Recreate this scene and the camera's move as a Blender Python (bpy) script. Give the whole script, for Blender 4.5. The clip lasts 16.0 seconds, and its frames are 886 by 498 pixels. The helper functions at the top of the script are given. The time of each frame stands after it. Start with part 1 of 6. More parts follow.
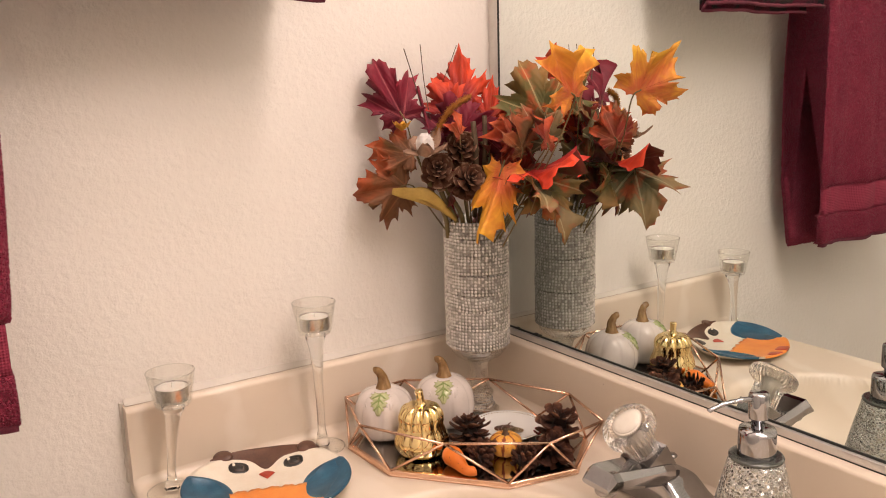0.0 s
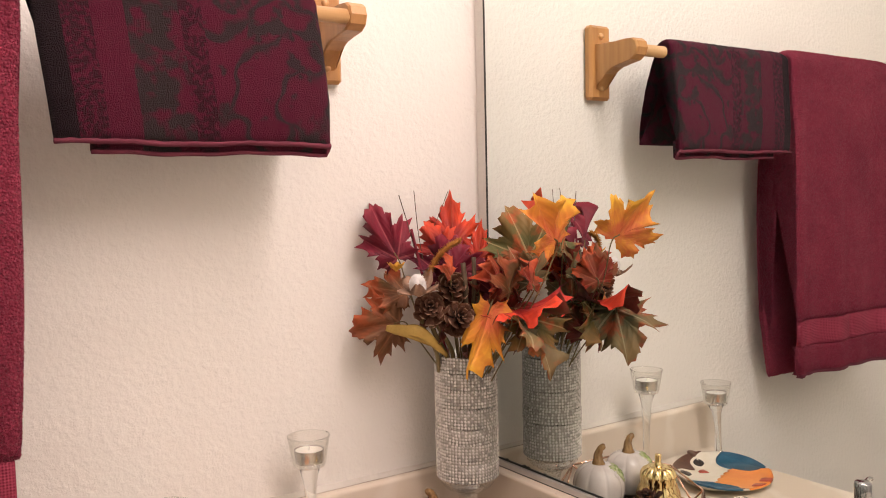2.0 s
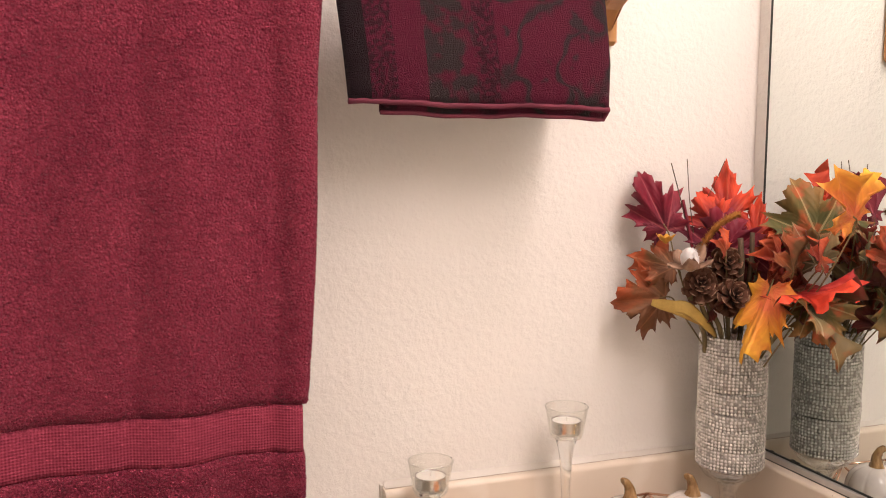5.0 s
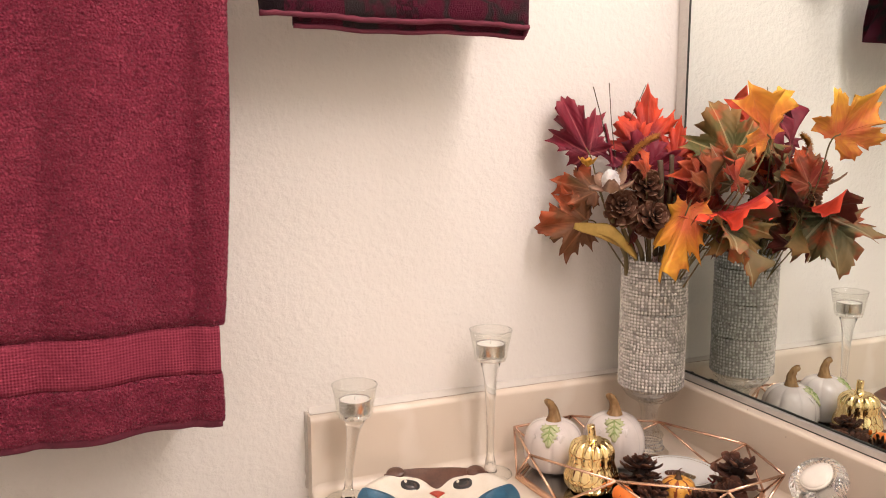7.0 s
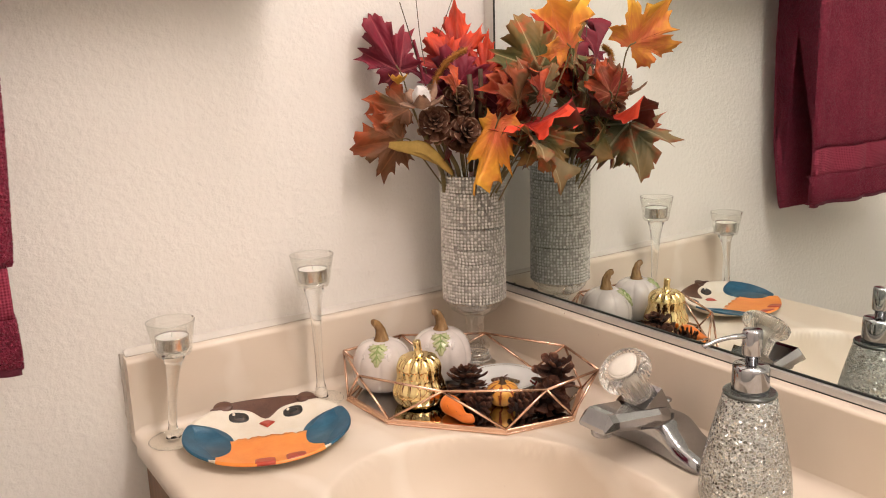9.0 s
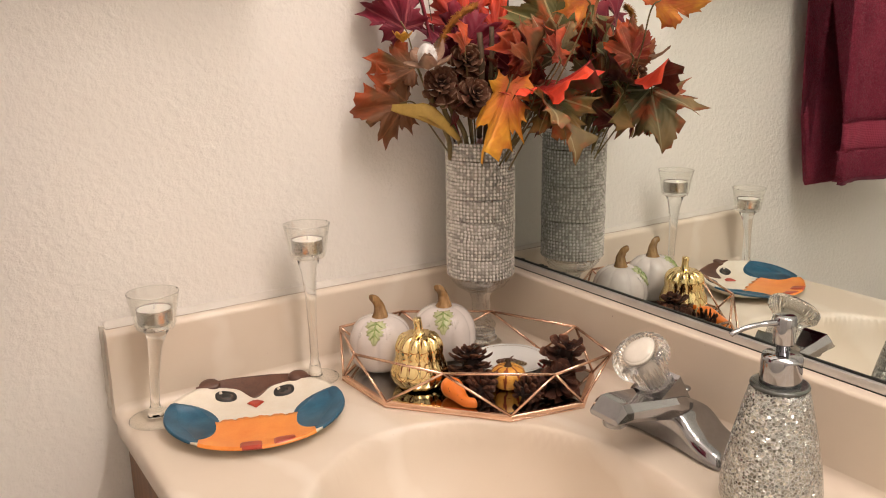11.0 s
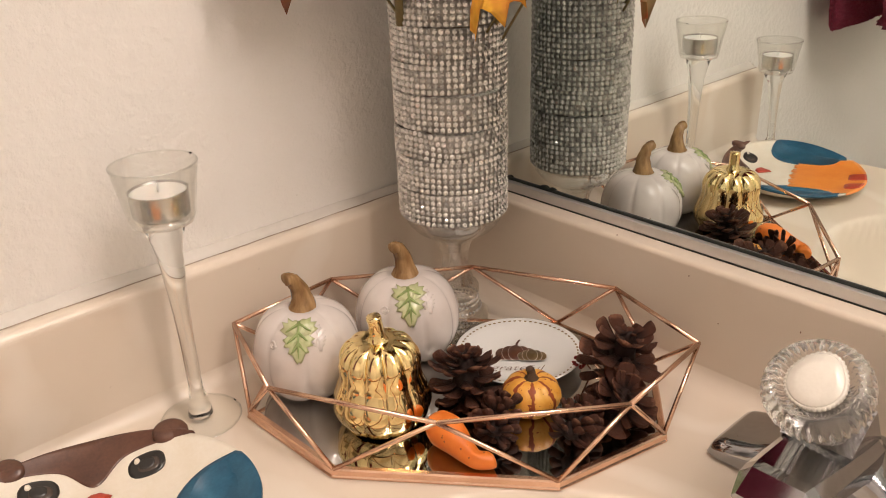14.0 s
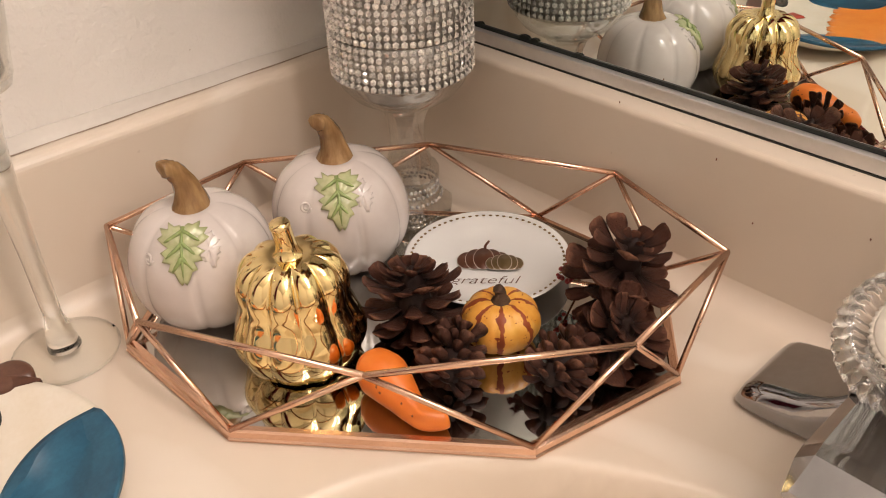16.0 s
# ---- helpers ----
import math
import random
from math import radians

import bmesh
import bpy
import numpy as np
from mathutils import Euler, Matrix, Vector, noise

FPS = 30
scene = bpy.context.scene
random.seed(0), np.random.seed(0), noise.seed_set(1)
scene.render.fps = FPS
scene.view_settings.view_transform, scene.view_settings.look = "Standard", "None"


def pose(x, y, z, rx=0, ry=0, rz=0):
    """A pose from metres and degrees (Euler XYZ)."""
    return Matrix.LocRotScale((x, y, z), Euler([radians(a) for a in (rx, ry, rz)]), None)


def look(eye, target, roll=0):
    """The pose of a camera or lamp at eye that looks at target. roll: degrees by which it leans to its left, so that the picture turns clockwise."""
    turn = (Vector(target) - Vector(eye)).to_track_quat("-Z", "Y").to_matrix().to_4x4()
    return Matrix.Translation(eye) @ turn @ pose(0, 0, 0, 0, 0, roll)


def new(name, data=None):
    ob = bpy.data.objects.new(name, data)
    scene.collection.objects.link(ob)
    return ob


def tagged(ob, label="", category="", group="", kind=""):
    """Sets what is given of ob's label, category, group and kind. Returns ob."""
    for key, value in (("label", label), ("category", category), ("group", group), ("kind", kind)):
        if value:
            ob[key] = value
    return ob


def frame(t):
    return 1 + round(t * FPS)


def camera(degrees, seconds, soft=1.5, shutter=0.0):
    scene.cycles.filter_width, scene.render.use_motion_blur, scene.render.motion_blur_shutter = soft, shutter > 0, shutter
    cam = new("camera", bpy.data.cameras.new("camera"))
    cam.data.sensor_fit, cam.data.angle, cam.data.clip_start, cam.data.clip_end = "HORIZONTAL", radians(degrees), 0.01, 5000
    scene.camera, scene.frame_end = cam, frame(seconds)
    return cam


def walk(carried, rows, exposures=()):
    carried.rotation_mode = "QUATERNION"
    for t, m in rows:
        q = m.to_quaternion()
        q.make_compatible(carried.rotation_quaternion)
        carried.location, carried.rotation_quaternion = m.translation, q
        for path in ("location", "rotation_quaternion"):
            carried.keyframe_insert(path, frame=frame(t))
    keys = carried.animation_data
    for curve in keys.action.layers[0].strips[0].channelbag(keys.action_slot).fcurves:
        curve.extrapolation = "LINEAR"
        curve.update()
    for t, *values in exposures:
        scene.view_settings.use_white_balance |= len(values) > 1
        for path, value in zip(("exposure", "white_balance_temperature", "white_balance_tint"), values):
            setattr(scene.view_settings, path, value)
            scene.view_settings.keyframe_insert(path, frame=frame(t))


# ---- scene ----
cam = camera(55.46, 16.0, 1.0)
PATH = [
    (0, (-0.6618, -0.8899, 1.2176), (0.4182, 0.7445, 0.8149), -1.66),
    (0.5, (-0.6671, -0.9075, 1.2277), (0.4334, 0.7301, 0.9001), -1.61),
    (1, (-0.6765, -0.9175, 1.2418), (0.4283, 0.7328, 1.0059), -1.46),
    (1.5, (-0.6859, -0.9280, 1.2487), (0.4155, 0.7337, 1.0881), -1.23),
    (2, (-0.6889, -0.9314, 1.2496), (0.4345, 0.7181, 1.1186), -1.26),
    (2.5, (-0.6952, -0.9231, 1.2488), (0.4115, 0.7370, 1.1109), -1.12),
    (3, (-0.7076, -0.9113, 1.2482), (0.3264, 0.7939, 1.0966), -0.71),
    (3.5, (-0.7156, -0.8942, 1.2480), (0.2106, 0.8708, 1.0830), -0.32),
    (4, (-0.7249, -0.8939, 1.2481), (0.0983, 0.9221, 1.0916), -0.13),
    (4.2, (-0.7305, -0.8906, 1.2489), (0.0484, 0.9456, 1.1023), -0.19),
    (6.3, (-0.7268, -0.8783, 1.2251), (-0.0929, 0.9924, 0.9114), 0.83),
    (6.5, (-0.7241, -0.8816, 1.2145), (-0.0490, 0.9772, 0.9158), 0.72),
    (7, (-0.7070, -0.8882, 1.2067), (0.0830, 0.9254, 0.9123), 0.05),
    (7.5, (-0.6956, -0.8896, 1.1996), (0.2090, 0.8653, 0.8800), -0.46),
    (8, (-0.6840, -0.8960, 1.1932), (0.3093, 0.8017, 0.8309), -0.99),
    (8.5, (-0.6791, -0.8969, 1.1899), (0.3694, 0.7581, 0.7878), -1.62),
    (9, (-0.6760, -0.8989, 1.1846), (0.4147, 0.7186, 0.7442), -1.81),
    (9.5, (-0.6785, -0.8939, 1.1809), (0.4258, 0.7072, 0.7150), -1.43),
    (10, (-0.6912, -0.8869, 1.1801), (0.3949, 0.7258, 0.7114), -1.02),
    (10.2, (-0.6839, -0.8865, 1.1778), (0.3814, 0.7388, 0.7050), -1.05),
    (12.3, (-0.5564, -0.6944, 1.1605), (0.5480, 0.8568, 0.5487), -1.14),
    (12.5, (-0.5449, -0.6635, 1.1584), (0.5855, 0.8607, 0.5266), -0.97),
    (13, (-0.5171, -0.5738, 1.1486), (0.6613, 0.8922, 0.4688), -1.44),
    (13.5, (-0.5022, -0.5261, 1.1370), (0.7039, 0.8806, 0.3844), -1.97),
    (14, (-0.4651, -0.4953, 1.1233), (0.7487, 0.8564, 0.2869), -2.16),
    (14.5, (-0.4243, -0.4580, 1.1155), (0.7664, 0.8780, 0.2225), -2.03),
    (15, (-0.3948, -0.4381, 1.0992), (0.7608, 0.8753, 0.1299), -2.17),
    (15.5, (-0.3728, -0.4274, 1.0838), (0.7495, 0.8490, 0.0297), -2.74),
    (16, (-0.3572, -0.4117, 1.0695), (0.7534, 0.8105, -0.0588), -2.41),
]
walk(cam, [(t, look(eye, target, roll)) for t, eye, target, roll in PATH], exposures=[(0.0, -0.04, 6900, 18), (0.7, -0.05, 6850, 18), (2.0, -0.06, 6500, 17), (4.2, 0.04, 6500, 17), (6.5, 0.15, 6350, 15), (7.5, 0.14, 6300, 13), (9.0, 0.05, 6320, 11), (10.0, -0.02, 6420, 10.5), (12.5, -0.05, 6480, 10.5), (14.0, -0.06, 6500, 11), (16.0, -0.05, 6500, 11.5)])

# ---- light: a warm bulb row over the mirror, the room closed round it ----
world = bpy.data.worlds.new("world")
scene.world = world
world.use_nodes = True
world.node_tree.nodes["Background"].inputs[0].default_value = (1.0, 0.9, 0.8, 1)
world.node_tree.nodes["Background"].inputs[1].default_value = 0.02
BULB_WATTS = 6.7
for by in (-0.50, -0.75, -1.00, -1.25, -1.50):
    bulb = bpy.data.lights.new("vanity_bulb", "POINT")
    bulb.energy, bulb.shadow_soft_size, bulb.color = BULB_WATTS, 0.06, (1.0, 0.865, 0.79)
    new("vanity_bulb", bulb).location = (-0.14, by, 2.06)


# ---- mesh helpers ----
def mesh_of(name, bm, smooth=True):
    me = bpy.data.meshes.new(name)
    bmesh.ops.recalc_face_normals(bm, faces=bm.faces)
    bm.to_mesh(me)
    bm.free()
    for p in me.polygons:
        p.use_smooth = smooth
    return me


def part(name, bm, material, parent=None, label="", smooth=True, at=None):
    """Links a bmesh as one mesh object under a thing or a part."""
    me = mesh_of(name, bm, smooth)
    for m in material if isinstance(material, (list, tuple)) else [material]:
        me.materials.append(m)
    ob = new(name, me)
    if parent is not None:
        ob.parent = parent
    if at is not None:
        ob.matrix_basis = at
    if label:
        ob["label"] = label
    return ob


def thing(name, m, label, category, group=""):
    ob = new(name)
    ob.empty_display_size = 0.02
    ob.matrix_basis = m
    return tagged(ob, label, category, group)


def setting(name, bm, material, label="", smooth=False):
    return tagged(part(name, bm, material, smooth=smooth), label, "", "", "structure")


def box(bm, lo, hi, bevel=0.0, segments=2):
    lo, hi = Vector(lo), Vector(hi)
    out = bmesh.ops.create_cube(bm, size=1.0)
    for v in out["verts"]:
        v.co = Vector([(a + b) / 2 + c * (b - a) for a, b, c in zip(lo, hi, v.co)])
    if bevel:
        edges = {e for v in out["verts"] for e in v.link_edges}
        bmesh.ops.bevel(bm, geom=list(edges), offset=bevel, segments=segments, profile=0.5, affect="EDGES")
    return bm


def boxed(lo, hi, bevel=0.0, segments=2):
    return box(bmesh.new(), lo, hi, bevel, segments)


def rings(bm, rows, close_ends=True, loop=True):
    """Skins rows of points, each row a ring."""
    vs = [[bm.verts.new(p) for p in row] for row in rows]
    n = len(vs[0])
    for a, b in zip(vs, vs[1:]):
        for i in range(n if loop else n - 1):
            j = (i + 1) % n
            bm.faces.new((a[i], a[j], b[j], b[i]))
    if close_ends and loop:
        for row in (vs[0], vs[-1]):
            mid = bm.verts.new(sum((v.co for v in row), Vector()) / n)
            for i in range(n):
                bm.faces.new((row[i], row[(i + 1) % n], mid))
    return vs


def lathe(profile, n=48, wobble=None, bm=None, close=True):
    """Turns a profile of (radius, height) round z; wobble(angle, k) scales the radius."""
    bm = bm or bmesh.new()
    rows = []
    for k, (r, z) in enumerate(profile):
        rows.append([Vector((r * (wobble(2 * math.pi * i / n, k) if wobble else 1) * math.cos(2 * math.pi * i / n),
                             r * (wobble(2 * math.pi * i / n, k) if wobble else 1) * math.sin(2 * math.pi * i / n), z)) for i in range(n)])
    rings(bm, rows, close)
    return bm


def tube(points, radius, n=10, bm=None, squash=1.0):
    """A round bar along points; radius is a number or one for each point."""
    bm = bm or bmesh.new()
    pts = [Vector(p) for p in points]
    rad = radius if isinstance(radius, (list, tuple)) else [radius] * len(pts)
    rows, up = [], None
    for k, p in enumerate(pts):
        d = (pts[min(k + 1, len(pts) - 1)] - pts[max(k - 1, 0)]).normalized()
        if up is None:
            up = Vector((0, 0, 1)) if abs(d.z) < 0.9 else Vector((1, 0, 0))
        side = d.cross(up).normalized()
        up = side.cross(d).normalized()
        rows.append([p + rad[k] * (math.cos(a) * side + squash * math.sin(a) * up) for a in (2 * math.pi * i / n for i in range(n))])
    rings(bm, rows)
    return bm


def arc(points, steps=8):
    """A smooth curve through points (Catmull-Rom)."""
    p = [Vector(q) for q in points]
    p = [2 * p[0] - p[1], *p, 2 * p[-1] - p[-2]]
    out = []
    for k in range(1, len(p) - 2):
        for s in range(steps):
            t = s / steps
            out.append(0.5 * (2 * p[k] + (p[k + 1] - p[k - 1]) * t + (2 * p[k - 1] - 5 * p[k] + 4 * p[k + 1] - p[k + 2]) * t * t
                              + (3 * p[k] - p[k - 1] - 3 * p[k + 1] + p[k + 2]) * t**3))
    return out + [p[-2]]


# ---- materials ----
class Nodes:
    def __init__(self, name):
        self.mat = bpy.data.materials.new(name)
        self.mat.use_nodes = True
        self.tree = self.mat.node_tree
        self.bsdf = self.tree.nodes["Principled BSDF"]

    def add(self, kind, **values):
        node = self.tree.nodes.new(kind)
        for key, value in values.items():
            node.inputs[key].default_value = value
        return node

    def link(self, a, b):
        self.tree.links.new(a, b)

    def coords(self, which="Object"):
        return self.add("ShaderNodeTexCoord").outputs[which]

    def noise(self, scale, detail=4.0, vector=None, rough=0.55):
        node = self.add("ShaderNodeTexNoise", Scale=scale, Detail=detail, Roughness=rough)
        self.link(vector or self.coords(), node.inputs["Vector"])
        return node.outputs["Fac"]

    def ramp(self, fac, stops, smooth=True):
        node = self.add("ShaderNodeValToRGB")
        ramp = node.color_ramp
        ramp.interpolation = "LINEAR" if smooth else "CONSTANT"
        while len(ramp.elements) < len(stops):
            ramp.elements.new(0.5)
        for e, (pos, col) in zip(ramp.elements, stops):
            e.position, e.color = pos, (*col, 1)
        self.link(fac, node.inputs["Fac"])
        return node.outputs["Color"]

    def mix(self, fac, a, b):
        node = self.add("ShaderNodeMix")
        node.data_type = "RGBA"
        for sock, v in ((node.inputs["Factor"], fac), (node.inputs["A"], a), (node.inputs["B"], b)):
            if isinstance(v, (int, float)):
                sock.default_value = v
            elif isinstance(v, tuple):
                sock.default_value = (*v, 1)
            else:
                self.link(v, sock)
        return node.outputs["Result"]

    def math(self, op, a, b=0.0, c=0.0):
        node = self.add("ShaderNodeMath")
        node.operation = op
        for sock, v in zip(node.inputs, (a, b, c)):
            if isinstance(v, (int, float)):
                sock.default_value = v
            else:
                self.link(v, sock)
        return node.outputs[0]

    def bump(self, height, strength, distance=0.001, over=None):
        node = self.add("ShaderNodeBump", Strength=strength, Distance=distance)
        self.link(height, node.inputs["Height"])
        if over is not None:
            self.link(over, node.inputs["Normal"])
        self.link(node.outputs[0], self.bsdf.inputs["Normal"])
        return node.outputs[0]

    def set(self, **values):
        for key, value in values.items():
            sock = self.bsdf.inputs[key.replace("_", " ")]
            if hasattr(value, "node"):
                self.link(value, sock)
            else:
                sock.default_value = (*value, 1) if isinstance(value, tuple) and len(value) == 3 and sock.type == "RGBA" else value
        return self.mat


def surface(name, dark, light, scale, rough=0.5, rough_vary=0.1, bump=0.0, bump_scale=300.0, distance=0.001, **more):
    """A surface whose colour runs between two tones at two scales, with fine relief."""
    m = Nodes(name)
    big, fine = m.noise(scale, 5), m.noise(scale * 9, 3)
    fac = m.math("ADD", m.math("MULTIPLY", big, 0.7), m.math("MULTIPLY", fine, 0.3))
    colour = m.ramp(fac, [(0.3, dark), (0.7, light)])
    if bump:
        m.bump(m.noise(bump_scale, 3), bump, distance)
    gloss = m.math("ADD", rough - rough_vary / 2, m.math("MULTIPLY", fine, rough_vary))
    return m.set(Base_Color=colour, Roughness=gloss, **more)


def clear_glass(name, tint=(0.97, 0.98, 0.97), rough=0.0, ior=1.45):
    m = Nodes(name)
    return m.set(Base_Color=tint, Roughness=rough, IOR=ior, Transmission_Weight=1.0)


def thin_glass(name):
    """Thin clear glass: light goes straight through, the skin mirrors more at a slant."""
    m = Nodes(name)
    out = m.tree.nodes["Material Output"]
    clear = m.add("ShaderNodeBsdfTransparent", Color=(0.985, 0.988, 0.98, 1))
    shine = m.add("ShaderNodeBsdfGlossy", Roughness=0.02)
    mix = m.add("ShaderNodeMixShader")
    facing = m.add("ShaderNodeLayerWeight", Blend=0.5).outputs["Facing"]
    m.link(m.math("ADD", 0.03, m.math("MULTIPLY", m.math("POWER", facing, 4.0), 0.7)), mix.inputs[0])
    m.link(clear.outputs[0], mix.inputs[1])
    m.link(shine.outputs[0], mix.inputs[2])
    m.link(mix.outputs[0], out.inputs["Surface"])
    m.tree.nodes.remove(m.bsdf)
    return m.mat


def cut_glass(name, gloss=0.16, slope=1.5, clarity=0.955):
    """Thick cut glass seen as clear facets whose slanted faces grey and mirror."""
    m = Nodes(name)
    out = m.tree.nodes["Material Output"]
    clear = m.add("ShaderNodeBsdfTransparent", Color=(clarity, clarity, 0.99 * clarity, 1))
    shine = m.add("ShaderNodeBsdfGlossy", Roughness=0.04, Color=(0.92, 0.92, 0.9, 1))
    mix = m.add("ShaderNodeMixShader")
    facing = m.add("ShaderNodeLayerWeight", Blend=0.5).outputs["Facing"]
    m.link(m.math("ADD", gloss, m.math("MULTIPLY", m.math("POWER", facing, slope), 0.65)), mix.inputs[0])
    m.link(clear.outputs[0], mix.inputs[1])
    m.link(shine.outputs[0], mix.inputs[2])
    m.link(mix.outputs[0], out.inputs["Surface"])
    m.tree.nodes.remove(m.bsdf)
    return m.mat


def wall_paint():
    m = Nodes("orange_peel_wall_paint")
    blot = m.noise(120, 4, rough=0.6)
    blobs = m.ramp(blot, [(0.40, (0, 0, 0)), (0.66, (1, 1, 1))])
    first = m.bump(blobs, 0.42, 0.0012)
    second = m.bump(m.noise(58, 3), 0.26, 0.0022, first)
    m.bump(m.noise(460, 2), 0.08, 0.0006, second)
    colour = m.ramp(m.noise(2.2, 4), [(0.3, (0.80, 0.765, 0.715)), (0.7, (0.84, 0.81, 0.765))])
    specks = m.ramp(m.noise(210, 1), [(0.800, (0, 0, 0)), (0.815, (1, 1, 1))])
    return m.set(Base_Color=m.mix(m.math("MULTIPLY", specks, 0.35), colour, (0.45, 0.36, 0.30)), Roughness=0.55)


def cultured_marble():
    m = Nodes("almond_cultured_marble")
    warp = m.add("ShaderNodeTexWave", Scale=3.0, Distortion=9.0, Detail=4.0)
    warp.inputs["Detail Scale"].default_value = 1.3
    m.link(m.coords(), warp.inputs["Vector"])
    base = m.ramp(m.noise(5, 5), [(0.3, (0.70, 0.595, 0.48)), (0.7, (0.755, 0.66, 0.55))])
    veins = m.ramp(warp.outputs["Fac"], [(0.80, (0, 0, 0)), (1.0, (0.42, 0.42, 0.42))])
    colour = m.mix(veins, base, (0.86, 0.79, 0.70))
    specks = m.ramp(m.noise(160, 1), [(0.79, (0, 0, 0)), (0.82, (1, 1, 1))])
    m.bump(m.noise(14, 2), 0.03, 0.002)
    return m.set(Base_Color=m.mix(m.math("MULTIPLY", specks, 0.25), colour, (0.4, 0.3, 0.22)), Roughness=0.36, Coat_Weight=0.12, Coat_Roughness=0.2)


def terry(name, dark, light, vertical=True):
    m = Nodes(name)
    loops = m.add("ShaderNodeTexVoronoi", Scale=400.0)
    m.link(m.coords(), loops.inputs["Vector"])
    lay = m.add("ShaderNodeMapping")
    lay.inputs["Scale"].default_value = (0.6, 1.0, 1.5)
    m.link(m.coords(), lay.inputs["Vector"])
    pile = m.noise(190, 4, lay.outputs[0])
    tuft = m.add("ShaderNodeNewGeometry").outputs["Random Per Island"]
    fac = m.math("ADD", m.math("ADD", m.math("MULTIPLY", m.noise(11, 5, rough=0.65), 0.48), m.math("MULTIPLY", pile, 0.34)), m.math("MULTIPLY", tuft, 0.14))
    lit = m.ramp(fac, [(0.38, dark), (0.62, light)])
    # Shade in the gaps between loops is painted into the colour.
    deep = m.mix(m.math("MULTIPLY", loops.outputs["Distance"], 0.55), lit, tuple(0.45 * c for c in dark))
    first = m.bump(loops.outputs["Distance"], 0.9, -0.002)
    m.bump(pile, 0.6, 0.004, first)
    return m.set(Base_Color=deep, Roughness=0.95, Sheen_Weight=0.08, Sheen_Roughness=0.5, Specular_IOR_Level=0.1)


def honeycomb(name, dark, light):
    """A flat woven band with small raised cells."""
    m = Nodes(name)
    at = m.add("ShaderNodeSeparateXYZ")
    m.link(m.coords(), at.inputs[0])
    across = m.math("SINE", m.math("MULTIPLY", m.math("ADD", at.outputs["X"], at.outputs["Z"]), 1150.0))
    down = m.math("SINE", m.math("MULTIPLY", m.math("SUBTRACT", at.outputs["X"], at.outputs["Z"]), 1150.0))
    cell = m.math("ADD", 0.5, m.math("MULTIPLY", m.math("MULTIPLY", across, down), 0.5))
    fac = m.math("ADD", m.math("MULTIPLY", cell, 0.6), m.math("MULTIPLY", m.noise(40, 4), 0.4))
    m.bump(cell, 0.7, 0.0012)
    return m.set(Base_Color=m.ramp(fac, [(0.25, dark), (0.75, light)]), Roughness=0.85, Specular_IOR_Level=0.2)


def jacquard_terry():
    """Burgundy and grey-green woven bands that run down the towel, with leafy patches."""
    m = Nodes("burgundy_green_jacquard_terry")
    at = m.add("ShaderNodeSeparateXYZ")
    m.link(m.coords(), at.inputs[0])
    slant = m.math("MULTIPLY", m.math("SUBTRACT", 1.448, at.outputs["Z"]), 0.10)
    along = m.math("DIVIDE", m.math("SUBTRACT", m.math("ADD", at.outputs["X"], 0.563), slant), 0.2765)
    red, green, black = (0.135, 0.007, 0.034), (0.032, 0.030, 0.030), (0.006, 0.006, 0.009)
    vine = m.math("ABSOLUTE", m.math("SUBTRACT", m.noise(19, 1.5, rough=0.4), 0.5))
    stroke = m.ramp(m.math("ADD", vine, m.math("MULTIPLY", m.noise(48, 2), 0.12)), [(0.072, (1, 1, 1)), (0.104, (0, 0, 0))])
    leafy = m.ramp(m.noise(48, 2.0, rough=0.5), [(0.565, (0, 0, 0)), (0.640, (1, 1, 1))])
    fern = m.math("MAXIMUM", stroke, leafy)
    dots = m.ramp(m.noise(190, 2), [(0.40, (0, 0, 0)), (0.56, (1, 1, 1))])
    mottle = m.ramp(m.noise(52, 2), [(0.40, (0, 0, 0)), (0.53, (1, 1, 1))])
    big = m.mix(fern, red, green)
    strip = m.mix(m.math("MULTIPLY", dots, 0.75), red, black)
    wide = m.mix(mottle, red, green)
    colour = black
    for edge, tone in ((0.080, strip), (0.175, red), (0.285, wide), (0.470, strip), (0.552, big)):
        colour = m.mix(m.math("GREATER_THAN", along, edge), colour, tone)
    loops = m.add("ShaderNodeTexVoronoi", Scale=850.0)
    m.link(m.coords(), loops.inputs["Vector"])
    # Near-black mixed in around each loop paints the shade of the pile's hollows.
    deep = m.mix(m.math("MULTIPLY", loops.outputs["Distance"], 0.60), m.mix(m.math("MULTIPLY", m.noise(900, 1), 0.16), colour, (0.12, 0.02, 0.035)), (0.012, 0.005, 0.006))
    m.bump(loops.outputs["Distance"], 1.0, -0.0022)
    return m.set(Base_Color=deep, Roughness=0.95, Sheen_Weight=0.05, Specular_IOR_Level=0.1)


def wood(name, dark, light, rough=0.4, axis=2, scale=30.0):
    m = Nodes(name)
    stretch = m.add("ShaderNodeMapping")
    stretch.inputs["Scale"].default_value = [1.0 if k != axis else 0.07 for k in range(3)]
    m.link(m.coords(), stretch.inputs["Vector"])
    grain = m.noise(scale * 3, 6, stretch.outputs[0])
    colour = m.ramp(grain, [(0.3, dark), (0.7, light)])
    m.bump(grain, 0.12, 0.0006)
    return m.set(Base_Color=colour, Roughness=rough)


